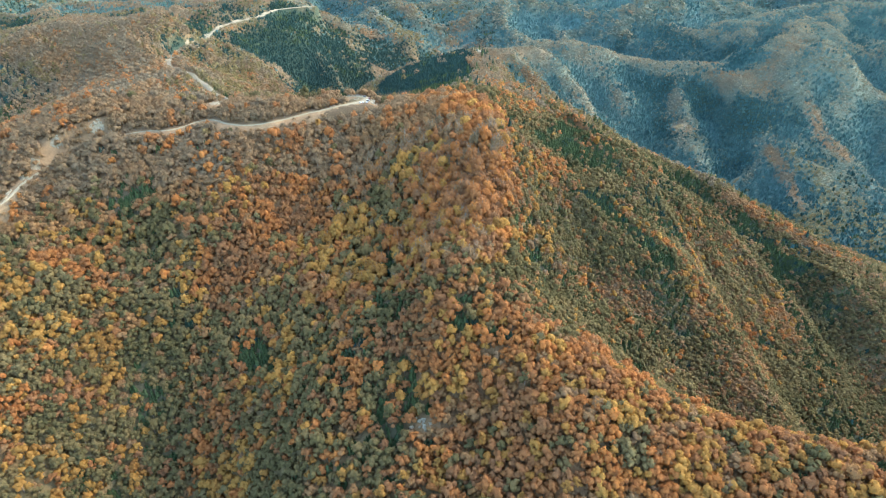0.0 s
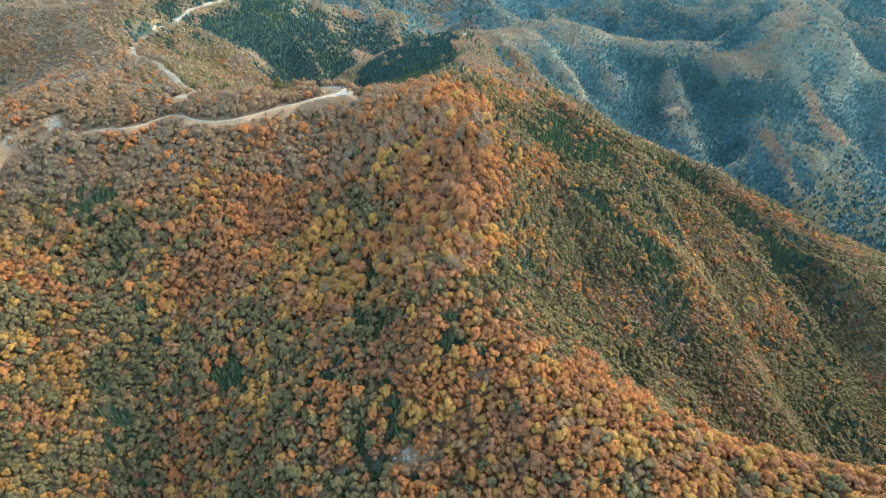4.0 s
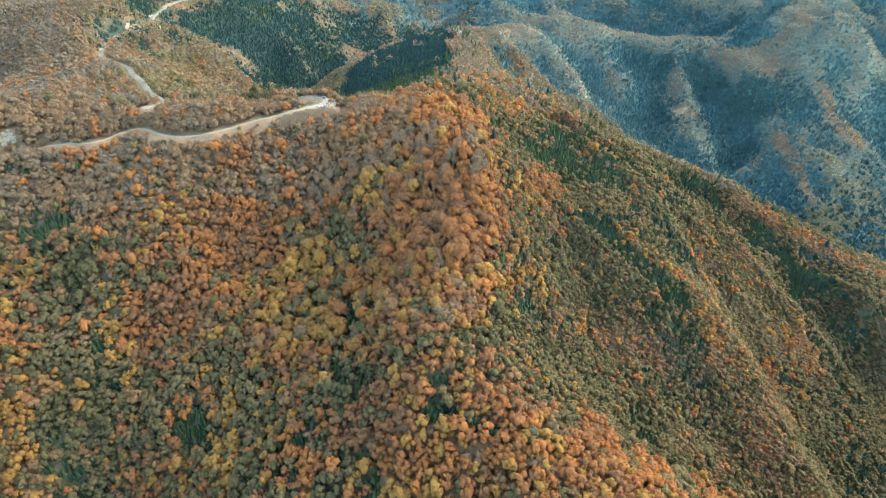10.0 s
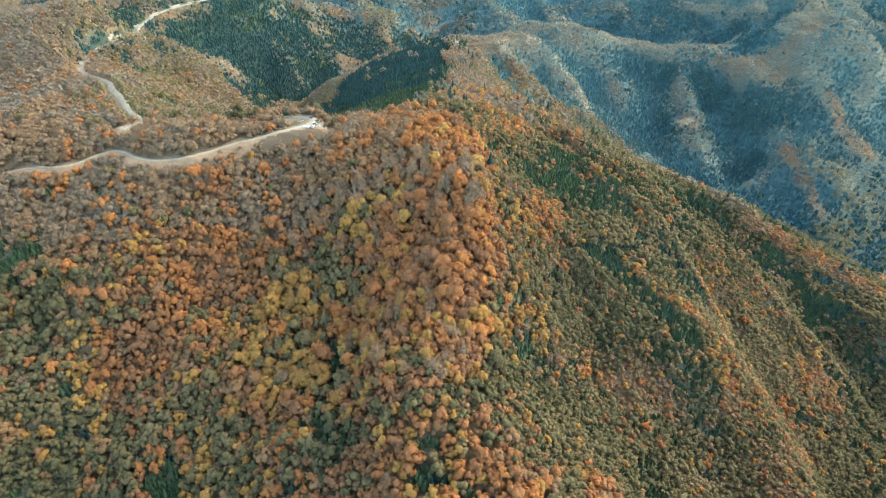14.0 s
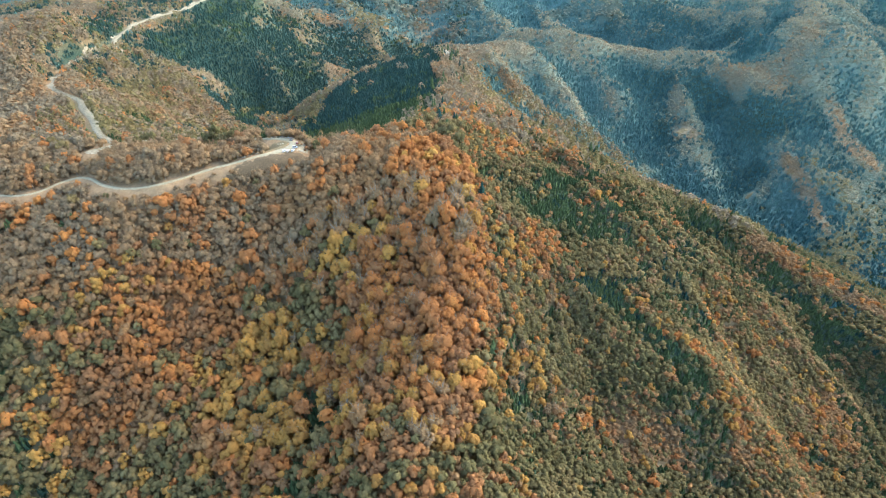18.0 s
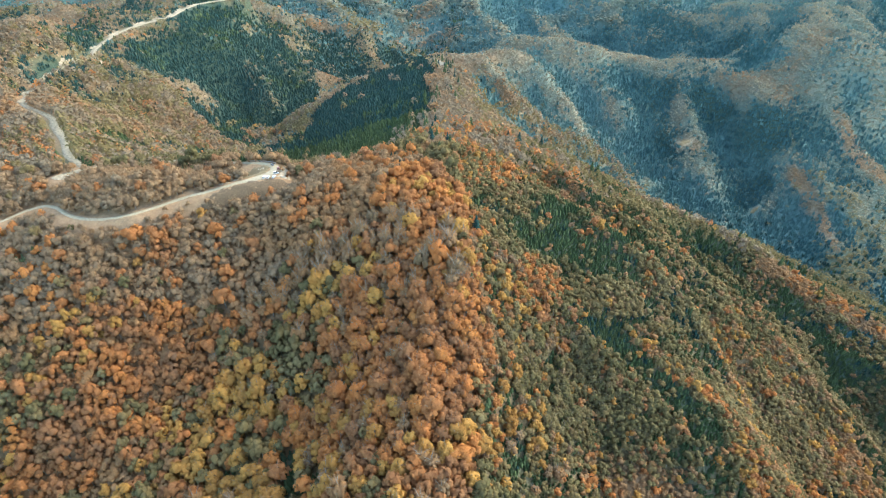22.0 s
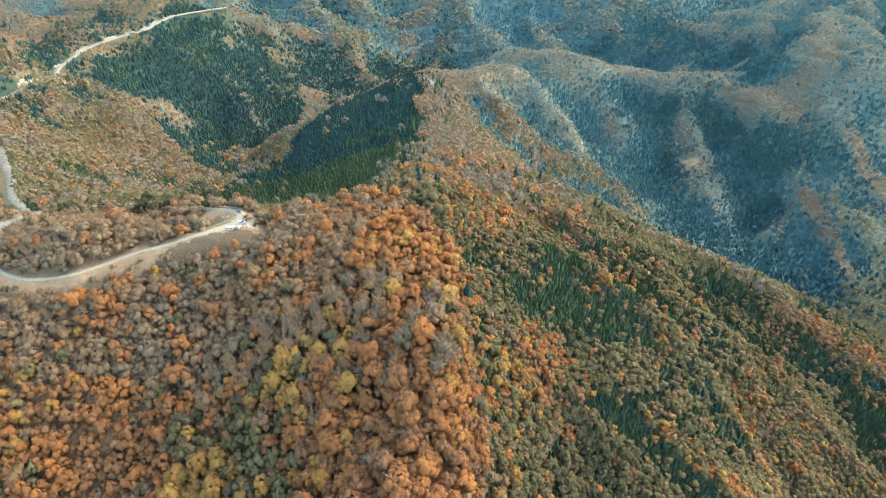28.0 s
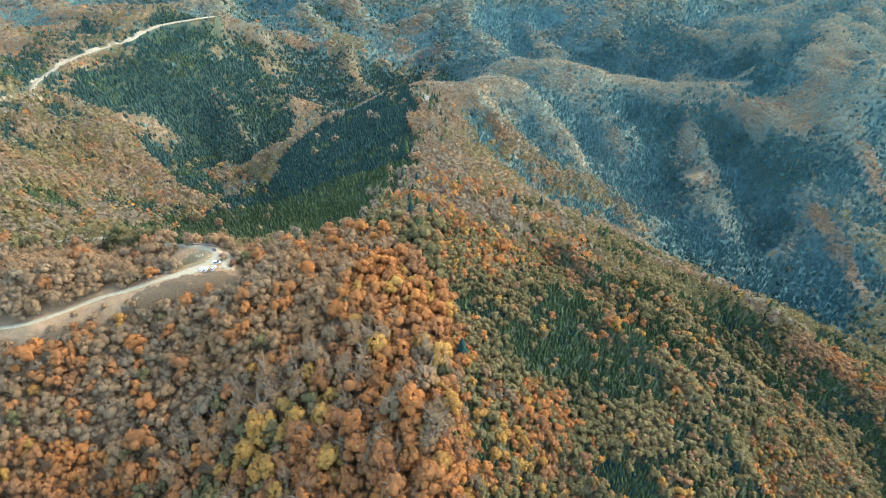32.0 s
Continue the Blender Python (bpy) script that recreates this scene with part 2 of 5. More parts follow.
# ---- land ----
# Ridges, hollows and slopes of the land: x, y and height of the ground along each.
LINES = {
    "crest_main": [(69, 1040, 256), (64, 950, 267), (61, 900, 272), (48, 820, 276), (30, 770, 279), (18, 695, 285), (32, 640, 301), (55, 594, 302), (70, 505, 301), (60, 464, 300), (47, 430, 290), (36, 402, 282), (23, 357, 271), (12, 310, 265)],
    "crest_near_spur": [(12, 310, 265), (42, 287, 253), (68, 262, 247), (98, 236, 242), (140, 220, 231), (191, 206, 219), (236, 204, 215), (300, 198, 205), (390, 190, 186)],
    "crest_east": [(52, 730, 283), (97, 706, 280), (150, 700, 263), (215, 690, 234), (245, 696, 209), (313, 688, 184), (379, 649, 168), (410, 600, 153), (440, 575, 139), (500, 536, 119), (560, 525, 103), (720, 470, 61)],
    "spur_larch": [(96, 537, 287), (127, 506, 268), (163, 452, 241), (189, 436, 229), (222, 415, 212), (245, 395, 196), (262, 370, 171), (280, 335, 141), (300, 300, 116)],
    "spur_cliff": [(215, 690, 234), (243, 509, 228), (300, 540, 196), (341, 500, 163), (352, 470, 146), (365, 430, 123), (378, 395, 101), (392, 343, 67)],
    "crest_far": [(69, 1040, 256), (90, 1075, 236), (125, 1108, 226), (194, 1149, 231), (276, 1185, 241), (327, 1140, 226), (401, 1170, 207), (470, 1150, 200), (535, 1115, 203), (562, 1060, 196), (610, 1065, 202), (690, 1094, 238), (752, 1179, 252), (850, 1290, 253)],
    "spur_far_east": [(560, 1060, 190), (571, 1020, 184), (644, 1010, 182), (670, 953, 137), (729, 943, 123), (760, 870, 86), (790, 800, 41)],
    "valley_behind_east": [(180, 860, 181), (280, 870, 131), (380, 840, 86), (480, 800, 56), (580, 740, 26), (720, 640, -4), (900, 560, -39)],
    "slope_far": [(300, 1080, 171), (372, 1063, 177), (457, 999, 118), (503, 961, 116), (537, 866, 77), (576, 846, 64), (648, 936, 124)],
    "spur_far_mid": [(462, 1100, 178), (465, 1048, 160), (464, 984, 126), (468, 910, 94)],
    "gully_far_mid": [(400, 1120, 172), (405, 1020, 122), (412, 930, 84)],
    "gully_far_low": [(538, 1062, 160), (532, 990, 104), (545, 915, 70), (520, 840, 54)],
    "spur_far_low": [(588, 1010, 176), (567, 998, 165), (601, 925, 120), (600, 860, 94), (598, 787, 64)],
    "gully_cliff": [(330, 635, 168), (378, 556, 132), (408, 500, 112), (436, 450, 88), (470, 400, 60), (500, 350, 30), (540, 280, 0)],
    "gully_mid": [(225, 545, 238), (262, 480, 186), (285, 430, 150), (310, 385, 116), (340, 330, 75)],
    "slope_shade": [(463, 652, 124), (441, 500, 135), (455, 474, 130), (480, 440, 112), (530, 380, 80)],
    "slope_cliff_foot": [(403, 396, 83), (392, 343, 70), (420, 280, 36), (470, 200, 1)],
    "gully_larch": [(117, 456, 253), (135, 387, 205), (156, 334, 188), (180, 300, 161), (230, 270, 131), (300, 255, 96), (400, 250, 41)],
    "slope_east_upper": [(95, 431, 251), (85, 356, 227), (84, 348, 225), (117, 403, 238), (178, 397, 213), (193, 392, 215), (170, 355, 190), (247, 372, 175), (215, 403, 215)],
    "slope_east_mid": [(184, 518, 259), (313, 666, 178), (394, 633, 159), (350, 476, 145), (361, 408, 112)],
    "flank_west_upper": [(-9, 532, 302), (-51, 562, 303), (-38, 538, 293), (-15, 486, 284), (4, 434, 272), (-57, 533, 297), (-108, 504, 264)],
    "flank_west_spur": [(-47, 413, 233), (-41, 349, 230), (-6, 310, 259), (-26, 283, 230), (-163, 422, 215), (-97, 377, 209), (-122, 368, 198)],
    "flank_west_low": [(-18, 235, 208), (-102, 237, 180), (-193, 307, 144), (-127, 324, 182)],
    "flank_west_hollow": [(-81, 520, 275), (-115, 542, 276), (-162, 538, 282), (-149, 512, 264), (-143, 442, 211), (-196, 469, 243)],
    "flank_west_side": [(-284, 427, 199), (-302, 483, 236), (-266, 445, 222), (-208, 375, 166), (-226, 383, 178), (-268, 366, 164)],
    "gully_west": [(-345, 450, 199), (-326, 437, 207), (-293, 385, 178), (-272, 344, 153), (-257, 304, 126), (-240, 267, 99), (-220, 200, 61), (-200, 100, 21)],
    "flank_far_west": [(-420, 480, 219), (-357, 395, 195), (-324, 309, 158), (-340, 200, 141), (-420, 100, 141)],
    "hill_west": [(-500, 574, 276), (-421, 563, 281), (-400, 640, 296), (-442, 805, 306), (-430, 896, 313), (-494, 827, 312), (-531, 815, 288), (-544, 1076, 303), (-660, 880, 307)],
    "valley_west": [(-507, 735, 262), (-560, 690, 236), (-640, 640, 191), (-720, 600, 151)],
    "hill_small": [(-200, 585, 302), (-159, 572, 300), (-249, 610, 293), (-120, 600, 299)],
    "valley_back": [(-80, 640, 276), (-140, 680, 246), (-245, 808, 222), (-160, 850, 200), (-189, 1004, 166), (-178, 1077, 180), (-130, 1080, 172), (-60, 1180, 156), (40, 1270, 146), (170, 1340, 141)],
    "flank_back": [(-342, 854, 253), (-316, 918, 260), (-236, 1073, 208), (-338, 772, 283), (-283, 1278, 246)],
    "flank_peak_west": [(27, 643, 300), (-22, 786, 266), (-30, 880, 250)],
    "spur_peak_west": [(69, 1040, 256), (14, 983, 257), (-15, 953, 257), (-55, 917, 256), (-76, 875, 255), (-92, 800, 245), (-98, 735, 240)],
    "ridge_back": [(-398, 895, 291), (-420, 1040, 296), (-410, 1105, 294), (-384, 1150, 294), (-376, 1250, 292), (-340, 1300, 290)],
    "flank_north": [(-102, 1367, 150), (65, 1400, 128), (300, 1370, 118), (503, 1320, 122), (640, 1260, 150), (742, 1091, 259)],
    "outer_north": [(-900, 1500, 221), (-732, 1744, 176), (-500, 1700, 201), (-200, 1800, 190), (100, 1800, 215), (347, 1680, 215), (650, 1600, 245), (1000, 1500, 255), (1400, 1500, 231)],
    "outer_edge": [(-1400, 400, 171), (-1300, 1200, 241), (-1100, 1900, 221), (-400, 2300, 251), (300, 2300, 251), (1000, 2200, 271), (1600, 1800, 271), (1500, 900, 91), (1300, 300, 11), (900, 100, -29), (866, 1122, 171), (804, 900, 21), (1050, 900, 101)],
    "foreground": [(0, 170, 196), (75, 190, 234), (21, 211, 210), (-100, 120, 141), (0, 60, 151), (150, 120, 181), (300, 80, 181), (0, -150, 120), (-400, -100, 150), (400, -100, 180), (800, -200, 50), (-900, 0, 200)],
}


def dense(line, step):
    pts = [Vector(p) for p in line]
    got = [pts[0]]
    for a, b in zip(pts, pts[1:]):
        k = max(1, round((b - a).xy.length / step))
        got += [a.lerp(b, (i + 1) / k) for i in range(k)]
    return got


def lattice(x, y, size, seed):
    """Smooth noise from -1 to 1 with bumps of that size."""
    r = np.random.RandomState(seed).rand(128, 128) * 2 - 1
    u, v = np.asarray(x) / size + 300.37, np.asarray(y) / size + 300.71
    i, j = np.floor(u).astype(int), np.floor(v).astype(int)
    a, b = u - i, v - j
    a, b = a * a * (3 - 2 * a), b * b * (3 - 2 * b)
    i, j = i % 128, j % 128
    k, l = (i + 1) % 128, (j + 1) % 128
    return (r[i, j] * (1 - a) + r[k, j] * a) * (1 - b) + (r[i, l] * (1 - a) + r[k, l] * a) * b


def relief(x, y):
    """Spurs and hollows smaller than the ridges named above, deeper on the far mountainsides."""
    far = np.clip(np.clip((y - 780) / 260, 0, 1) + np.clip((np.abs(x) - 700) / 400, 0, 1), 0, 1)
    z = (3.0 + 5 * far) * lattice(x + 0.3 * y, y, 62, 4) + 1.5 * lattice(x, y, 21, 5)
    rib = np.clip((x - 75) / 60, 0, 1) * np.clip((500 - x) / 60, 0, 1) * np.clip((y - 250) / 60, 0, 1) * np.clip((690 - y) / 60, 0, 1)
    z = z + 20 * rib * (0.4 - np.abs(lattice(0.76 * x + 0.65 * y, 0.3 * (0.65 * x - 0.76 * y), 44, 8)))
    back = np.clip((y - 1230) / 350, 0, 1) + np.clip((x - 850) / 300, 0, 1) * np.clip((y - 700) / 300, 0, 1)
    z = z + np.clip(back, 0, 1) * 150 * (0.42 - np.abs(lattice(0.8 * x + 0.6 * y, 0.8 * y - 0.6 * x, 330, 9)))
    return z + far * (42 * (0.5 - np.abs(lattice(x + 0.5 * y, y - 0.2 * x, 150, 6))) + 18 * (0.5 - np.abs(lattice(x, y, 78, 7))))


known = {}
for label, line in LINES.items():
    ridge = label.startswith(("crest", "spur", "gully", "valley", "ridge"))
    for p in (dense(line, 22) if ridge else [Vector(p) for p in line]):
        known.setdefault((round(p.x / 6), round(p.y / 6)), p)
for i in range(24):
    a = i / 24 * math.tau
    known[("rim", i)] = Vector((4300 * math.cos(a), 4300 * math.sin(a) + 600, 240 + 60 * math.sin(5 * a)))
KNOWN = np.array([tuple(p) for p in known.values()])
nk = len(KNOWN)
span = np.hypot(KNOWN[:, None, 0] - KNOWN[None, :, 0], KNOWN[:, None, 1] - KNOWN[None, :, 1])
system = np.zeros((nk + 1, nk + 1))
system[:nk, :nk] = -span + np.eye(nk) * 5.0
system[nk, :nk] = system[:nk, nk] = 1
WEIGHTS = np.linalg.solve(system, np.append(KNOWN[:, 2] - relief(KNOWN[:, 0], KNOWN[:, 1]), 0))

# The mountain road, its hairpin and the forest track along the far ridge: x, y, height, width.
ROAD = [(-500, 420, 214, 4.0), (-470, 450, 227, 4.4), (-452, 480, 236, 4.4), (-446, 508, 244, 4.4), (-425, 542, 254, 4.0), (-386, 566, 267, 3.8), (-341, 572, 275, 3.8), (-312, 566, 278.5, 3.8), (-297, 570, 280, 3.8),
        (-285, 580, 282, 3.8), (-270, 583, 284.5, 3.8), (-255, 576, 286.5, 3.8), (-240, 564, 287.5, 3.8), (-222, 556, 288.5, 3.8), (-205, 553.5, 290, 3.7), (-187, 553.5, 293, 3.7), (-173, 560, 294, 3.7),
        (-158, 567, 296, 3.8), (-146, 570, 298, 4.0), (-133, 572.5, 300, 4.0), (-114, 578, 303, 4.4), (-99, 583, 304, 8), (-89, 590, 304, 11), (-87, 598, 304, 9),
        (-94, 606, 304, 6), (-110, 611, 303, 4.0), (-130, 620, 299, 3.6), (-157, 636, 294, 3.6), (-205, 642, 290, 3.6), (-240, 633, 293, 3.6), (-260, 620, 294, 6)]
TRACK = [(-268, 614, 294, 8), (-258, 628, 293, 5), (-270, 641, 292.5, 5), (-286, 657, 292, 6), (-308, 692, 290, 7), (-336, 727, 289, 7), (-350, 748, 290, 6), (-380, 768, 292, 5), (-398, 785, 292, 7), (-412, 831, 292, 6),
         (-418, 860, 292, 6), (-416, 900, 292, 7), (-407, 927, 292, 9), (-402, 948, 292, 8), (-411, 978, 292, 6), (-414, 1053, 292, 7), (-397, 1102, 292, 8), (-372, 1138, 292, 8), (-368, 1185, 291, 8), (-357, 1235, 290, 8), (-325, 1268, 289, 7), (-290, 1300, 287, 6)]


def smooth_path(line, step=4.0):
    """A rounded line through the points of a road."""
    v = [Vector(p) for p in line]
    v = [v[0] * 2 - v[1]] + v + [v[-1] * 2 - v[-2]]
    got = []
    for a, b, c, d in zip(v, v[1:], v[2:], v[3:]):
        k = max(2, round((c - b).xyz.length / step))
        for i in range(k):
            t = i / k
            got.append(0.5 * (2 * b + (c - a) * t + (2 * a - 5 * b + 4 * c - d) * t * t + (3 * b - a - 3 * c + d) * t ** 3))
    return got + [v[-2]]


ROAD_LINE, TRACK_LINE = smooth_path(ROAD), smooth_path(TRACK)
WAY = np.array([tuple(p) for p in ROAD_LINE + TRACK_LINE])


def raw_land(x, y):
    x, y = np.asarray(x, float), np.asarray(y, float)
    z = np.empty_like(x)
    for s in range(0, len(x), 20000):
        d = np.hypot(x[s:s + 20000, None] - KNOWN[None, :, 0], y[s:s + 20000, None] - KNOWN[None, :, 1])
        z[s:s + 20000] = -d @ WEIGHTS[:nk] + WEIGHTS[nk]
    return z + relief(x, y)


def near_way(x, y):
    """Distance to the nearest road's edge, and its height there."""
    best, height = np.full(len(x), 1e9), np.zeros(len(x))
    pick = (x > -560) & (x < -40) & (y > 360) & (y < 1380)
    idx = np.nonzero(pick)[0]
    for s in range(0, len(idx), 5000):
        q = idx[s:s + 5000]
        d = np.hypot(x[q, None] - WAY[None, :, 0], y[q, None] - WAY[None, :, 1]) - WAY[None, :, 3] / 2
        k = d.argmin(1)
        best[q], height[q] = d[np.arange(len(q)), k], WAY[k, 2]
    return best, height


def land(x, y):
    x, y = np.atleast_1d(np.asarray(x, float)), np.atleast_1d(np.asarray(y, float))
    z = raw_land(x, y)
    d, h = near_way(x, y)
    w = np.clip((d - 1.5) / 14.0, 0, 1)
    w = w * w * (3 - 2 * w)
    return z * w + (h - 0.25) * (1 - w)


def spaced(lo, a, b, hi, fine, grow):
    mid = list(np.arange(a, b + 0.1, fine))
    up, down, s = [], [], fine
    while (up[-1] if up else b) < hi:
        s *= grow
        up.append((up[-1] if up else b) + s)
    s = fine
    while (down[-1] if down else a) > lo:
        s *= grow
        down.append((down[-1] if down else a) - s)
    return np.array(down[::-1] + mid + up)


def from_arrays(name, verts, faces, mats, face_mat=None, smooth=True, tint=None):
    """A mesh from arrays: verts n x 3, faces m x 3 or m x 4."""
    me = bpy.data.meshes.new(name)
    n, m, k = len(verts), len(faces), faces.shape[1]
    me.vertices.add(n)
    me.vertices.foreach_set("co", np.ascontiguousarray(verts, np.float32).ravel())
    me.loops.add(m * k)
    me.loops.foreach_set("vertex_index", np.ascontiguousarray(faces, np.int32).ravel())
    me.polygons.add(m)
    me.polygons.foreach_set("loop_start", np.arange(0, m * k, k, dtype=np.int32))
    if face_mat is not None:
        me.polygons.foreach_set("material_index", np.ascontiguousarray(face_mat, np.int32))
    me.polygons.foreach_set("use_smooth", np.full(m, smooth) if isinstance(smooth, bool) else smooth)
    if tint is not None:
        at = me.attributes.new("tint", "FLOAT", "POINT")
        at.data.foreach_set("value", np.ascontiguousarray(tint, np.float32))
    for q in mats:
        me.materials.append(q)
    me.update(calc_edges=True)
    return me


gx = spaced(-4700, -560, 640, 4700, 5.5, 1.05)
gy = spaced(-1500, 150, 860, 4800, 5.5, 1.04)
X, Y = np.meshgrid(gx, gy, indexing="ij")
Z = land(X.ravel(), Y.ravel()).reshape(X.shape)
nx, ny = X.shape
vid = np.arange(nx * ny).reshape(nx, ny)
quads = np.stack([vid[:-1, :-1], vid[1:, :-1], vid[1:, 1:], vid[:-1, 1:]], -1).reshape(-1, 4)
ground = new("ground", from_arrays("ground", np.stack([X, Y, Z], -1).reshape(-1, 3), quads, [GROUND]))
tagged(ground, "mountain slopes covered with brown leaf litter", "ground", kind="structure")


def height_at(x, y):
    """Height of the built sheet of ground, by its own facets."""
    x, y = np.atleast_1d(np.asarray(x, float)), np.atleast_1d(np.asarray(y, float))
    i = np.clip(np.searchsorted(gx, x) - 1, 0, nx - 2)
    j = np.clip(np.searchsorted(gy, y) - 1, 0, ny - 2)
    a, b = (x - gx[i]) / (gx[i + 1] - gx[i]), (y - gy[j]) / (gy[j + 1] - gy[j])
    return (Z[i, j] * (1 - a) + Z[i + 1, j] * a) * (1 - b) + (Z[i, j + 1] * (1 - a) + Z[i + 1, j + 1] * a) * b


def ribbon(line, name, mat, rise=0.0, grow=1.0, shift=0.0, thick=0.5):
    """A road bed: a strip with thickness along a rounded line."""
    v, f = [], []
    r = random.Random(len(line))
    for k, p in enumerate(line):
        a, b = line[max(0, k - 1)], line[min(len(line) - 1, k + 1)]
        d = (b - a).xy.normalized()
        s = Vector((d.y, -d.x))
        w = p.w * 0.5 * grow
        for q, dz in ((-w - 0.3, -thick), (-w, 0), (0, 0.08), (w, 0), (w + 0.3, -thick)):
            c = p.xy + s * (q * (1 + 0.12 * (r.random() - 0.5)) + shift)
            v.append((c.x, c.y, p.z + rise + dz))
        if k:
            o = 5 * (k - 1)
            f += [(o + i, o + i + 1, o + i + 6, o + i + 5) for i in range(4)]
    return from_arrays(name, np.array(v), np.array(f)[:, ::-1], [mat])


road = new("road", ribbon(ROAD_LINE, "road", GRAVEL, grow=0.8))
tagged(road, "pale gravel mountain road with a hairpin bend", "road", kind="structure")
track = new("road_forest_track", ribbon(TRACK_LINE, "track", SAND, rise=0.02))
tagged(track, "sunlit dirt track cut along the wooded ridge", "road", kind="structure")

# ---- woods ----
KINDS = ["beech", "maple", "oak", "bare", "spruce", "fir", "mixed"]
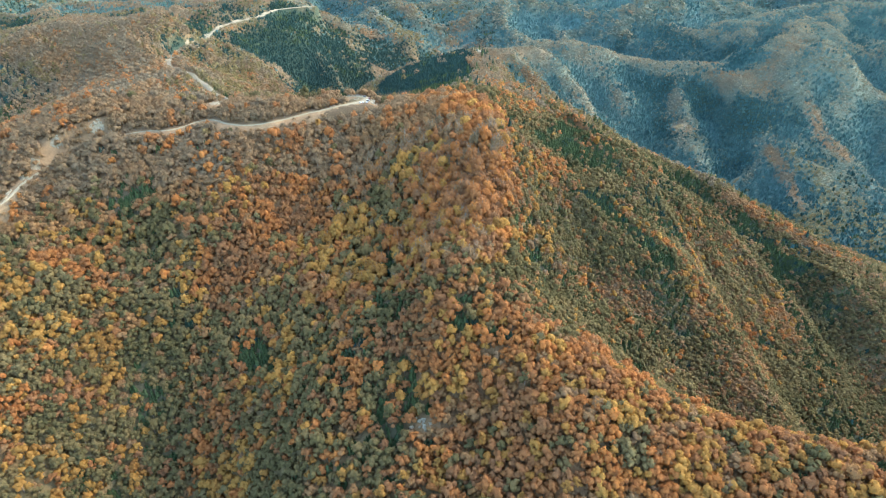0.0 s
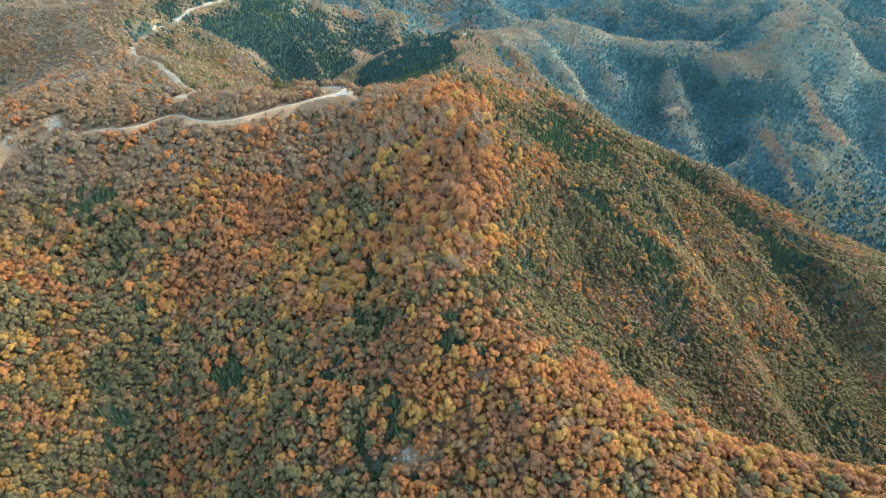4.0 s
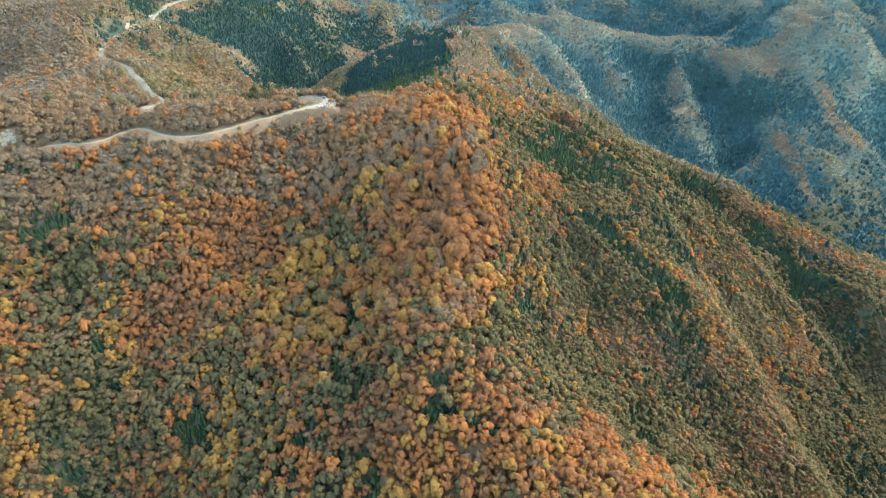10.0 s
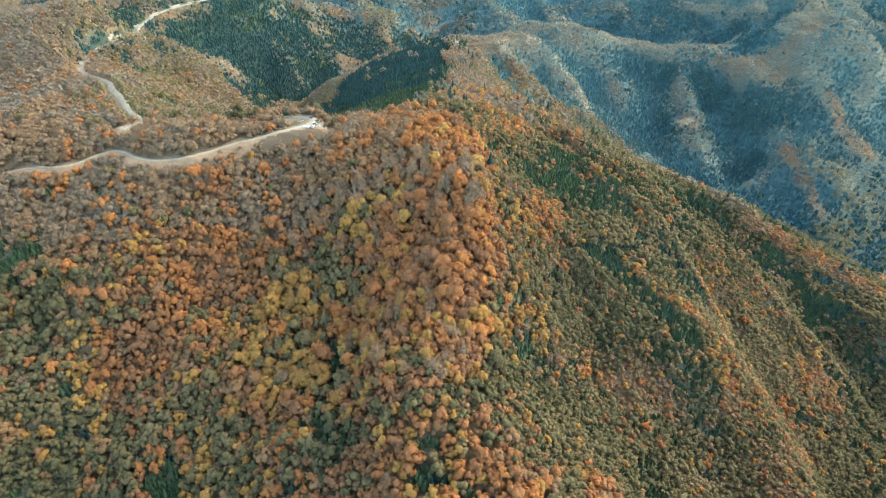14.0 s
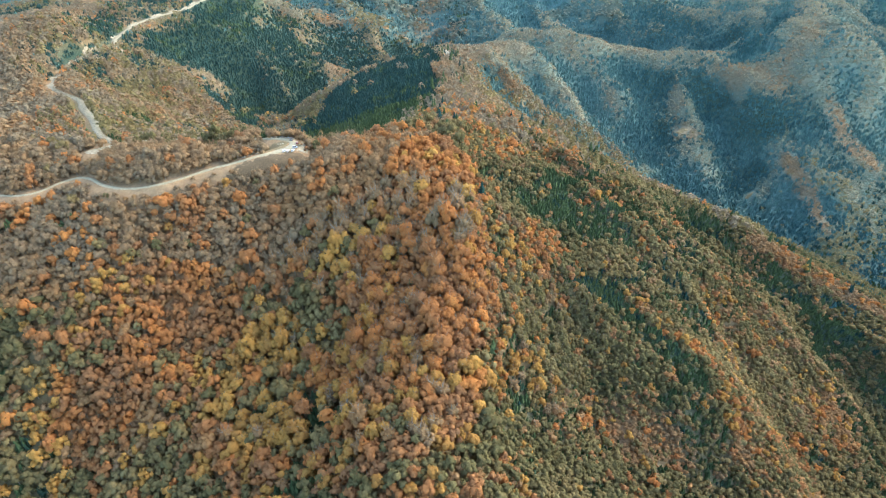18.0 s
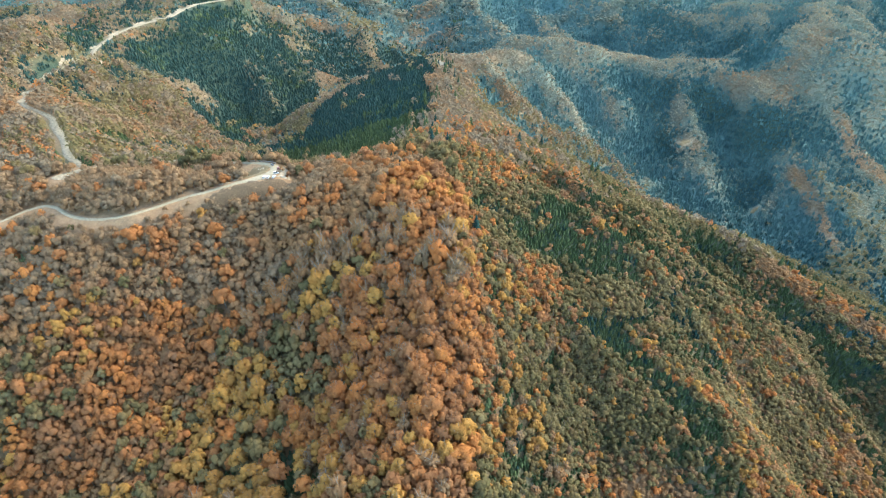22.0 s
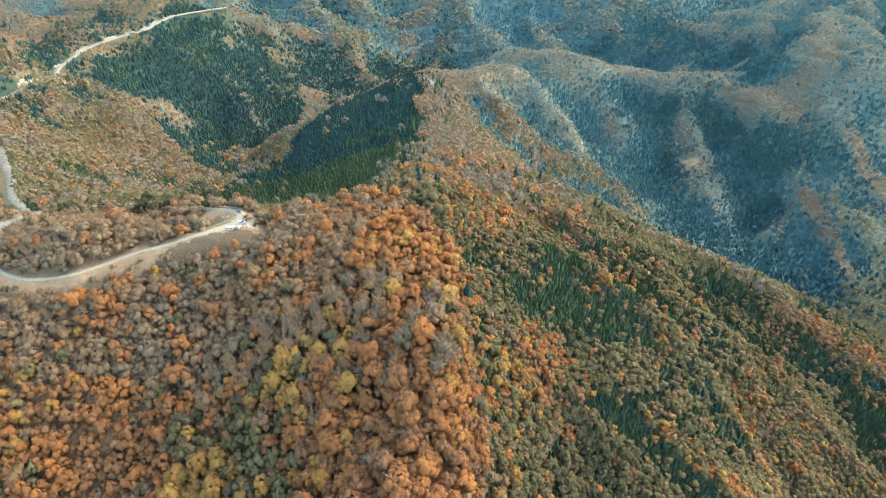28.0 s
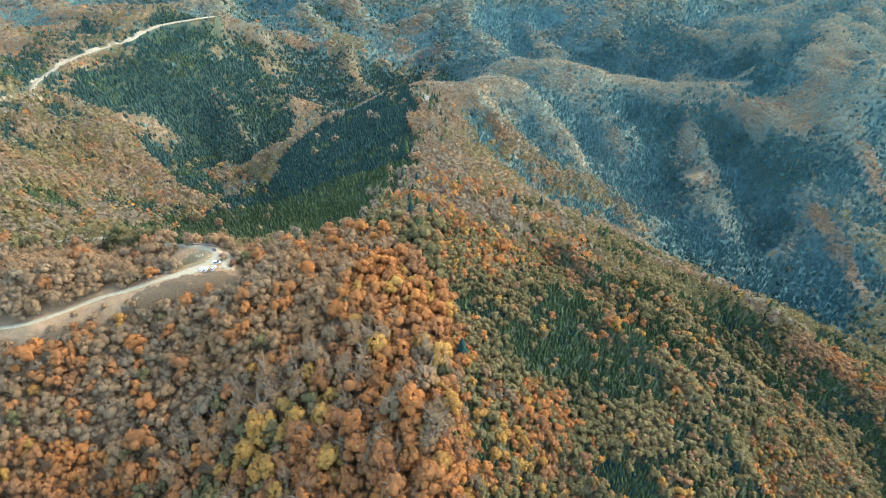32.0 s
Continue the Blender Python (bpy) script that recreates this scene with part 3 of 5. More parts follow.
# Stands of trees: centre, half sizes, turn in degrees, shares of the first six kinds above, strength.
STANDS = [
    (640, 300, 240, 330, 0, (2, 1, 48, 16, 33, 0), 1.0),
    (60, 0, 600, 235, 0, (26, 14, 44, 12, 4, 0), 1.0),
    (-480, 480, 190, 260, 0, (9, 3, 16, 69, 3, 0), 1.0),
    (-230, 300, 360, 170, 0, (15, 18, 54, 9, 4, 0), 1.0),
    (-350, 320, 80, 150, 20, (18, 28, 48, 5, 1, 0), 0.9),
    (-150, 430, 240, 62, 0, (34, 9, 25, 30, 2, 0), 0.9),
    (-215, 428, 58, 27, 0, (82, 6, 6, 6, 0, 0), 0.9),
    (-265, 330, 26, 115, -18, (4, 4, 66, 10, 16, 0), 0.9),
    (-285, 455, 18, 40, 10, (10, 4, 52, 20, 14, 0), 0.8),
    (-110, 360, 90, 34, 30, (32, 18, 38, 10, 2, 0), 0.85),
    (-60, 400, 40, 60, -10, (20, 24, 44, 10, 2, 0), 0.8),
    (-160, 515, 230, 48, 0, (18, 2, 7, 73, 0, 0), 0.95),
    (-190, 585, 270, 46, 0, (9, 0, 1, 90, 0, 0), 1.0),
    (-50, 560, 80, 60, 0, (22, 2, 4, 72, 0, 0), 0.95),
    (30, 480, 46, 120, 4, (72, 11, 2, 15, 0, 0), 1.0),
    (5, 385, 48, 80, 10, (60, 16, 12, 12, 0, 0), 1.0),
    (10, 260, 80, 60, 0, (38, 14, 20, 18, 10, 0), 0.95),
    (-10, 222, 60, 48, 0, (16, 10, 44, 14, 16, 0), 0.85),
    (-58, 285, 26, 50, -12, (16, 6, 26, 6, 46, 0), 0.9),
    (-33, 238, 15, 20, 0, (6, 4, 34, 4, 52, 0), 0.95),
    (-165, 340, 24, 16, 0, (12, 10, 30, 4, 44, 0), 0.9),
    (24, 284, 26, 12, -20, (24, 2, 14, 4, 56, 0), 0.9),
    (-25, 325, 40, 18, 30, (52, 12, 22, 12, 2, 0), 0.8),
    (190, 224, 230, 44, -6, (58, 20, 8, 14, 0, 0), 1.0),
    (215, 420, 150, 160, 0, (4, 4, 48, 18, 26, 0), 1.0),
    (120, 400, 48, 95, -15, (4, 4, 56, 10, 26, 0), 0.95),
    (110, 340, 60, 40, -30, (5, 4, 74, 7, 10, 0), 0.8),
    (100, 480, 38, 40, 0, (26, 10, 50, 6, 8, 0), 0.8),
    (215, 598, 125, 50, 8, (2, 2, 14, 3, 79, 0), 1.0),
    (140, 560, 75, 40, 18, (9, 6, 30, 8, 47, 0), 0.9),
    (250, 500, 70, 60, -20, (4, 4, 38, 14, 40, 0), 0.85),
    (255, 500, 60, 26, -30, (10, 8, 40, 4, 38, 0), 0.85),
    (110, 640, 75, 40, 10, (10, 6, 36, 18, 30, 0), 0.9),
    (184, 430, 54, 11, -39, (2, 4, 18, 2, 74, 0), 1.0),
    (210, 430, 60, 8, -36, (36, 20, 8, 36, 0, 0), 1.0),
    (236, 386, 30, 13, -48, (40, 26, 10, 24, 0, 0), 0.95),
    (262, 398, 36, 12, -52, (34, 30, 20, 16, 0, 0), 0.95),
    (330, 470, 50, 130, 18, (10, 12, 44, 26, 8, 0), 0.85),
    (400, 560, 30, 95, 20, (2, 1, 46, 26, 25, 0), 1.0),
    (440, 430, 50, 110, 25, (4, 3, 54, 31, 8, 0), 0.9),
    (170, 680, 60, 11, 12, (26, 8, 16, 50, 0, 0), 0.95),
    (290, 694, 110, 12, -4, (20, 10, 16, 54, 0, 0), 0.95),
    (430, 596, 100, 14, -40, (18, 8, 24, 50, 0, 0), 0.95),
    (80, 730, 70, 75, 0, (14, 6, 14, 62, 4, 0), 0.95),
    (80, 870, 60, 140, 2, (7, 2, 3, 86, 2, 0), 1.0),
    (170, 800, 95, 120, 35, (2, 2, 36, 48, 2, 10), 0.95),
    (250, 940, 150, 110, 15, (0, 0, 30, 32, 6, 32), 0.9),
    (330, 800, 110, 50, -10, (0, 0, 26, 38, 0, 36), 0.9),
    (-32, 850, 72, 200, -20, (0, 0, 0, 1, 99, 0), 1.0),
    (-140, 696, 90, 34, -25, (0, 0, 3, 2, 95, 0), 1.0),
    (-285, 830, 115, 125, 10, (6, 2, 30, 50, 12, 0), 1.0),
    (-359, 843, 24, 14, -20, (2, 0, 20, 8, 70, 0), 0.95),
    (-288, 742, 34, 16, -25, (2, 0, 22, 8, 68, 0), 0.95),
    (-351, 921, 22, 15, 0, (0, 0, 12, 8, 80, 0), 0.95),
    (-215, 775, 60, 22, -15, (4, 2, 24, 8, 62, 0), 0.9),
    (-190, 905, 55, 75, 0, (4, 4, 30, 50, 8, 4), 0.95),
    (-226, 888, 24, 84, 45, (0, 0, 6, 2, 90, 2), 1.0),
    (-245, 980, 34, 80, 5, (0, 0, 4, 2, 94, 0), 1.0),
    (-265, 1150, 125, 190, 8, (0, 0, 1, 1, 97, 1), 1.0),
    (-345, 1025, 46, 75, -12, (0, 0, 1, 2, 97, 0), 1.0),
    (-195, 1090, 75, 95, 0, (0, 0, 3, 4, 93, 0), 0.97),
    (-70, 1260, 120, 130, 0, (0, 0, 16, 18, 46, 20), 0.95),
    (-105, 1090, 50, 80, 20, (1, 2, 30, 60, 0, 7), 0.95),
    (-470, 700, 115, 200, 0, (10, 0, 1, 89, 0, 0), 1.0),
    (-430, 815, 32, 14, 0, (2, 0, 20, 28, 50, 0), 0.9),
    (-585, 700, 50, 120, 25, (1, 0, 8, 41, 50, 0), 0.9),
    (-580, 1000, 150, 190, 0, (4, 0, 6, 84, 6, 0), 0.95),
    (-445, 1120, 36, 240, 0, (4, 1, 10, 30, 55, 0), 0.95),
    (-700, 1500, 260, 200, 0, (0, 0, 4, 46, 0, 50), 0.9),
    # dark and tan species round the far crests, mixed to carry relief shading too
    (430, 1096, 85, 32, -22, (0, 0, 0, 1, 72, 27), 1.0),
    (515, 1050, 70, 34, -35, (0, 0, 0, 1, 76, 23), 1.0),
    (582, 978, 58, 36, -42, (0, 0, 0, 1, 76, 23), 1.0),
    (556, 925, 20, 46, 0, (0, 0, 0, 2, 62, 36), 0.95),
    (465, 1045, 15, 36, -12, (0, 0, 6, 60, 0, 34), 0.9),
    (464, 984, 28, 20, 0, (0, 0, 8, 62, 0, 30), 0.9),
    (705, 945, 24, 90, 12, (0, 0, 4, 66, 0, 30), 0.95),
    (600, 855, 13, 80, 3, (0, 0, 4, 56, 0, 40), 0.9),
    (300, 1010, 50, 30, 30, (0, 0, 12, 40, 0, 48), 0.85),
    (330, 1235, 240, 36, 0, (0, 0, 2, 2, 70, 26), 0.95),
    (640, 1170, 80, 30, 42, (0, 0, 2, 2, 66, 30), 0.95),
    (250, 1110, 120, 60, 10, (0, 0, 24, 34, 0, 42), 0.9),
    (150, 1045, 75, 70, 20, (0, 0, 16, 74, 2, 8), 0.97),
    (98, 1078, 60, 34, 48, (0, 0, 5, 93, 0, 2), 1.0),
    (230, 1165, 115, 24, 25, (0, 0, 6, 92, 0, 2), 1.0),
    (420, 1160, 175, 18, -6, (0, 0, 6, 92, 0, 2), 1.0),
    (700, 1110, 150, 28, 42, (0, 0, 6, 92, 0, 2), 1.0),
    (596, 1045, 70, 40, -30, (0, 0, 6, 92, 0, 2), 1.0),
    # patches within the stands
    (-110, 530, 115, 44, 0, (14, 1, 4, 81, 0, 0), 0.85),
    (-194, 434, 58, 38, 33, (88, 4, 4, 4, 0, 0), 0.95),
    (-164, 456, 59, 39, 1, (78, 8, 8, 6, 0, 0), 0.75),
    (-30, 472, 55, 42, 0, (58, 8, 6, 28, 0, 0), 0.7),
    (-45, 422, 46, 23, -56, (26, 36, 30, 8, 0, 0), 0.7),
    (-90, 427, 90, 18, 40, (18, 26, 44, 12, 0, 0), 0.8),
    (16, 374, 69, 34, 66, (72, 12, 5, 11, 0, 0), 0.8),
    (37, 416, 77, 19, 75, (80, 10, 1, 9, 0, 0), 0.85),
    (-276, 420, 44, 35, -76, (14, 6, 52, 16, 12, 0), 0.7),
    (-321, 306, 101, 52, -60, (16, 30, 48, 5, 1, 0), 0.8),
    (-254, 310, 70, 23, -66, (6, 6, 66, 8, 14, 0), 0.85),
    (-136, 237, 106, 23, -21, (14, 32, 46, 5, 3, 0), 0.8),
    (-163, 327, 21, 11, -36, (8, 6, 16, 2, 68, 0), 0.95),
    (-144, 314, 30, 10, -31, (8, 6, 26, 4, 56, 0), 0.85),
    (-45, 370, 18, 8, -75, (8, 6, 14, 2, 70, 0), 0.95),
    (26, 272, 19, 8, -25, (10, 4, 10, 2, 74, 0), 0.95),
    (-37, 249, 28, 18, -79, (8, 4, 26, 4, 58, 0), 0.9),
    (-11, 226, 21, 17, -64, (4, 8, 20, 60, 8, 0), 0.85),
    (24, 189, 49, 20, -13, (30, 44, 16, 8, 2, 0), 0.8),
    (140, 205, 117, 26, -26, (58, 22, 6, 14, 0, 0), 0.95),
    (260, 130, 240, 62, -8, (62, 20, 6, 12, 0, 0), 0.97),
    (72, 212, 29, 16, -40, (84, 8, 4, 4, 0, 0), 0.7),
    (112, 415, 62, 48, 10, (14, 10, 58, 10, 8, 0), 0.7),
    (72, 380, 31, 13, 16, (6, 14, 70, 4, 6, 0), 0.7),
    (80, 609, 48, 39, 72, (22, 10, 34, 22, 12, 0), 0.85),
    (169, 639, 107, 28, 17, (12, 6, 30, 14, 38, 0), 0.8),
    (205, 595, 115, 44, 4, (4, 2, 34, 6, 54, 0), 0.6),
    (167, 540, 86, 38, 10, (3, 2, 14, 2, 79, 0), 0.97),
    (303, 474, 68, 38, -49, (10, 10, 34, 44, 2, 0), 0.8),
    (286, 409, 95, 50, 74, (7, 8, 37, 46, 2, 0), 0.85),
    (164, 371, 28, 14, -22, (12, 6, 22, 58, 2, 0), 0.8),
    # golden edges and dark slopes: species that also carry the form's light and shade
    (415, 456, 95, 42, 88, (1, 1, 42, 14, 42, 0), 0.95),
    (352, 480, 105, 9, -80, (16, 14, 14, 56, 0, 0), 0.95),
    (180, 437, 50, 13, -30, (2, 3, 14, 2, 79, 0), 1.0),
    (212, 428, 60, 10, -36, (46, 22, 4, 28, 0, 0), 1.0),
    (238, 386, 34, 14, -48, (46, 26, 6, 22, 0, 0), 0.97),
    (262, 398, 36, 12, -52, (40, 26, 10, 24, 0, 0), 0.95),
    (430, 470, 88, 50, -47, (2, 1, 40, 18, 39, 0), 0.9),
    (415, 500, 92, 29, -85, (0, 0, 26, 6, 68, 0), 0.97),
    (400, 564, 36, 18, -67, (0, 0, 22, 4, 74, 0), 0.95),
    (432, 579, 96, 8, -36, (22, 8, 14, 56, 0, 0), 0.97),
    (357, 478, 84, 8, 77, (18, 16, 10, 56, 0, 0), 0.95),
    (-60, 1330, 230, 130, 10, (0, 0, 14, 14, 60, 12), 0.85),
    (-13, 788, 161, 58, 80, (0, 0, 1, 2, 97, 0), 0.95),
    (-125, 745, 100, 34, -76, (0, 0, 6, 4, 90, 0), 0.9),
]
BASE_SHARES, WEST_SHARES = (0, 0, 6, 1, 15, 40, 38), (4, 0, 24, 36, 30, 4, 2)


def crestness(x, y):
    """From -1 in a hollow to 1 on a crest."""
    d = 45.0
    around = sum(height_at(x + i * d, y + j * d) for i, j in ((1, 0), (-1, 0), (0, 1), (0, -1))) / 4
    return np.clip((height_at(x, y) - around) / 7.0, -1, 1)


def shares(x, y):
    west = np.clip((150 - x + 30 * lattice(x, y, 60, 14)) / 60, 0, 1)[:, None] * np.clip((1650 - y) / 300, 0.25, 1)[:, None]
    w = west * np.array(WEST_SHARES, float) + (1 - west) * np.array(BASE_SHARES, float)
    wob = 0.22 * lattice(x, y, 60, 11) + 0.16 * lattice(x, y, 24, 12)
    for k in range(7):
        w[:, k] *= np.exp(1.6 * lattice(x, y, 80, 30 + k))
    w *= 100 / w.sum(1, keepdims=True)
    for cx, cy, a, b, turn, part_, power in STANDS:
        c, s = math.cos(radians(turn)), math.sin(radians(turn))
        u, v = (c * (x - cx) + s * (y - cy)) / a, (-s * (x - cx) + c * (y - cy)) / b
        q = np.clip((1.06 - np.hypot(u, v) + wob) / (0.3 if cy < 640 else 0.42 if cx > 280 else 0.2), 0, 1)[:, None] * power
        w = w * (1 - q) + q * np.array((*part_, 0), float)
    low = np.clip((780 - y) / 40, 0, 1) * np.clip((430 - x) / 40, 0, 1)
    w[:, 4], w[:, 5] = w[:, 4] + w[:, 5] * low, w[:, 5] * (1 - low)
    low = np.clip((820 - y) / 60, 0, 1)
    w[:, 2], w[:, 6] = w[:, 2] + w[:, 6] * low, w[:, 6] * (1 - low)
    # few bright leaves are left on the east face
    east = np.clip((x - 80) / 30, 0, 1) * np.clip((y - 300) / 40, 0, 1) * np.clip((740 - y) / 40, 0, 1)
    for k, faded in ((0, 0.38), (1, 0.5)):
        w[:, 3] += 0.6 * faded * east * w[:, k]
        w[:, 2] += 0.4 * faded * east * w[:, k]
        w[:, k] *= 1 - faded * east
    # the woods of the far mountains turn into the mixed kind, whose colour carries the haze
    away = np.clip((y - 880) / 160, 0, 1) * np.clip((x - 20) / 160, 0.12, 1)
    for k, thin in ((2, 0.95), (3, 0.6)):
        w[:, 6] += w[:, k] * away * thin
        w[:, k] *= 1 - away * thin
    # tan kinds on crests, firs in hollows: light and shade of relief as tree colour
    e = crestness(x, y) * np.clip((y - 740) / 150, 0, 1)
    for k, gain in ((2, 0.5), (3, 0.9), (6, 0.9), (4, -0.7), (5, -0.9)):
        w[:, k] *= np.exp(gain * e)
    for k in range(7):
        w[:, k] *= np.exp(lattice(x, y, 30, 20 + k) * np.where(y > 740, 0.6, 1.25) + 0.5 * lattice(x, y, 13, 60 + k) + 0.4 * lattice(x, y, 80, 40 + k))
    w /= w.sum(1, keepdims=True)
    w **= np.where(y > 740, 1.4, 1.25)[:, None]
    return w / w.sum(1, keepdims=True)


# What the trees stand on: leaf litter under the broadleaved trees, moss and needles under the spruces; the last two
# carry the far woods' haze
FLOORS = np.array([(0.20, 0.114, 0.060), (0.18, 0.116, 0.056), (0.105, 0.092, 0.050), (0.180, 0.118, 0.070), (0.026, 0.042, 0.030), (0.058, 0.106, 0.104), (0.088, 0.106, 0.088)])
floor_mix = shares(X.ravel(), Y.ravel()) @ FLOORS
floor_at = ground.data.attributes.new("floor", "FLOAT_COLOR", "POINT")
floor_at.data.foreach_set("color", np.concatenate([floor_mix, np.ones((len(floor_mix), 1))], 1).astype(np.float32).ravel())


ICO = bmesh.new()
bmesh.ops.create_icosphere(ICO, subdivisions=1, radius=1.0)
ICO_V, ICO_F = [v.co.copy() for v in ICO.verts], [tuple(v.index for v in f.verts) for f in ICO.faces]
ICO.free()


def crown_shape(r, boughs, leaves, size, spread=1.0):
    """A crown of several uneven boughs, each a lump of foliage, with leaf clumps standing out of them; radius 1, from 0.6 to 2.6 high.
    Gives the corners, the faces and which of the faces are rounded."""
    cs = [(r.uniform(-0.12, 0.12), r.uniform(-0.12, 0.12), r.uniform(1.5, 1.7), r.uniform(0.42, 0.52) if boughs > 2 else 0.66 if boughs else 0.95)]
    for k in range(boughs):
        a = (k * 0.618 + r.uniform(-0.06, 0.06)) * math.tau
        d = (0.3 + 0.48 * k / max(1, boughs - 1)) * r.uniform(0.88, 1.12) * spread
        cs.append((d * math.cos(a), d * math.sin(a), 1.78 - 1.5 * d * d + r.uniform(-0.14, 0.14), r.uniform(0.33, 0.46) if boughs > 5 else r.uniform(0.42, 0.56)))
    v, f = [], []
    cs = [(cx, cy, cz, 0.9 * cr) for cx, cy, cz, cr in cs]
    for n_, (cx, cy, cz, cr) in enumerate(cs):
        turn = Matrix.Rotation(r.uniform(0, 6), 3, "Z") @ Matrix.Rotation(r.uniform(0, 6), 3, "X")
        pts = []
        for p in ICO_V:
            q = turn @ p
            pts.append(Vector((cx + q.x * cr, cy + q.y * cr, cz + q.z * cr * 0.9)) + q * cr * r.uniform(-0.2, 0.18))
        seen = {}
        for face in ICO_F:
            mid = sum((pts[i] for i in face), Vector()) / 3
            if (mid.z - cz) < -0.45 * cr or any(m != n_ and (mid - Vector(c[:3])).length < 0.8 * c[3] for m, c in enumerate(cs)):
                continue
            for i in face:
                if i not in seen:
                    seen[i] = len(v)
                    v.append(pts[i])
            f.append(tuple(seen[i] for i in face))
    rounded = [True] * len(f)
    guard = 0
    while len(f) < len(rounded) + leaves and guard < 40 * leaves + 40:
        guard += 1
        cx, cy, cz, cr = r.choice(cs)
        d = Vector((r.gauss(0, 1), r.gauss(0, 1), r.gauss(0.45, 0.8))).normalized()
        p = Vector((cx, cy, cz)) + d * cr * r.uniform(0.98, 1.26)
        if d.z < -0.3 or any((p - Vector(c[:3])).length < 0.93 * c[3] for c in cs):
            continue
        nrm = (d + Vector((r.uniform(-1, 1), r.uniform(-1, 1), r.uniform(-0.6, 1.0))) * 0.4).normalized()
        t = nrm.cross(Vector((r.uniform(-1, 1), r.uniform(-1, 1), r.uniform(-1, 1)))).normalized()
        b = nrm.cross(t)
        s = size * r.uniform(0.6, 1.3)
        o = len(v)
        v += [p + t * s * 1.2 - nrm * s * 0.25, p + b * s * r.uniform(0.8, 1.2) - t * s * 0.5, p - b * s * r.uniform(0.8, 1.2) - t * s * 0.6]
        f.append((o, o + 1, o + 2))
    return v, f, rounded + [False] * (len(f) - len(rounded))


def tuft(r, leaves, size):
    """A crown seen from afar: leaf clumps over a dome."""
    v, f = [], []
    for k in range(leaves):
        a, d = (k * 0.618 + r.uniform(-0.1, 0.1)) * math.tau, math.sqrt((k + 0.5) / leaves) * 0.85
        p = Vector((d * math.cos(a), d * math.sin(a), 2.2 - 1.5 * d * d + r.uniform(-0.2, 0.2)))
        nrm = Vector((p.x + r.uniform(-0.5, 0.5), p.y + r.uniform(-0.5, 0.5), 0.7)).normalized()
        t = nrm.cross(Vector((r.uniform(-1, 1), r.uniform(-1, 1), r.uniform(-1, 1)))).normalized()
        b = nrm.cross(t)
        s = size * r.uniform(0.75, 1.25)
        o = len(v)
        v += [p + t * s, p + (b * r.uniform(0.75, 1.0) - t * 0.5) * s, p - (b * r.uniform(0.75, 1.0) + t * 0.5) * s]
        f.append((o, o + 1, o + 2))
    return v, f, [False] * leaves


def twig_crown(r, slivers, width, boughs, leaves, size):
    """A thin, nearly leafless crown: upswept twigs round a haze of dry leaves."""
    v, f, rounded = crown_shape(r, boughs, leaves, size, 0.9)
    for q in v:
        q.x, q.y, q.z = q.x * 0.8, q.y * 0.8, 1.2 + (q.z - 1.35) * 0.82
    for _ in range(slivers):
        d = Vector((r.gauss(0, 0.8), r.gauss(0, 0.8), r.uniform(0.15, 1.5))).normalized()
        tip = Vector((d.x * 1.0, d.y * 1.0, 1.15 + d.z * 1.4)) * r.uniform(0.9, 1.02)
        root = tip - Vector((d.x * 0.45, d.y * 0.45, r.uniform(0.45, 0.9)))
        s = d.cross(Vector((r.uniform(-1, 1), r.uniform(-1, 1), 0.2))).normalized() * width * r.uniform(0.6, 1.4)
        o = len(v)
        v += [root - s, root + s, tip]
        f.append((o, o + 1, o + 2))
    return v, f, rounded + [False] * slivers


def spruce_crown(r, tiers, points):
    """Drooping skirts of branches, jagged at the rim; radius 1 at the foot, from 0.4 to 4.6 high."""
    v, f = [], []
    for k in range(tiers):
        q = k / tiers
        z0, z1 = 0.4 + 3.7 * q, 0.4 + 3.7 * q + 4.0 / tiers * 1.5
        rad = 1.05 * (1 - q) ** 0.8 * r.uniform(0.9, 1.1) + 0.08
        o = len(v)
        v.append(Vector((0, 0, min(z1, 4.6))))
        ph = r.uniform(0, 6)
        for i in range(points * 2):
            a = ph + i / (points * 2) * math.tau
            d = rad * (r.uniform(0.9, 1.15) if i % 2 == 0 else r.uniform(0.5, 0.7))
            v.append(Vector((d * math.cos(a), d * math.sin(a), z0 + (0.0 if i % 2 == 0 else 0.28) + r.uniform(-0.1, 0.1))))
        n_ = points * 2
        f += [(o, o + 1 + i, o + 1 + (i + 1) % n_) for i in range(n_)]
    return v, f, [False] * len(f)


def spruce_clump(r, trees, tiers, points, squat):
    """Young conifers standing close together, within radius 1."""
    v, f = [], []
    for k in range(trees):
        a, d = (k + r.uniform(-0.3, 0.3)) / trees * math.tau, r.uniform(0.3, 0.95)
        size = r.uniform(0.42, 0.74)
        a_v, a_f, _ = spruce_crown(r, tiers, points)
        o = len(v)
        v += [Vector((p.x * size + d * math.cos(a), p.y * size + d * math.sin(a), (p.z - 0.5) * size * squat)) for p in a_v]
        f += [tuple(i + o for i in q) for q in a_f]
    return v, f, [False] * len(f)


def stem(top, rad, sides=3):
    v, f = [], []
    for i in range(sides):
        a = i / sides * math.tau
        v += [Vector((rad * math.cos(a), rad * math.sin(a), -0.5)), Vector((rad * 0.45 * math.cos(a), rad * 0.45 * math.sin(a), top))]
    for i in range(sides):
        a, b, c, d = 2 * i, 2 * ((i + 1) % sides), 2 * ((i + 1) % sides) + 1, 2 * i + 1
        f += [(a, b, c), (a, c, d)]
    return v, f


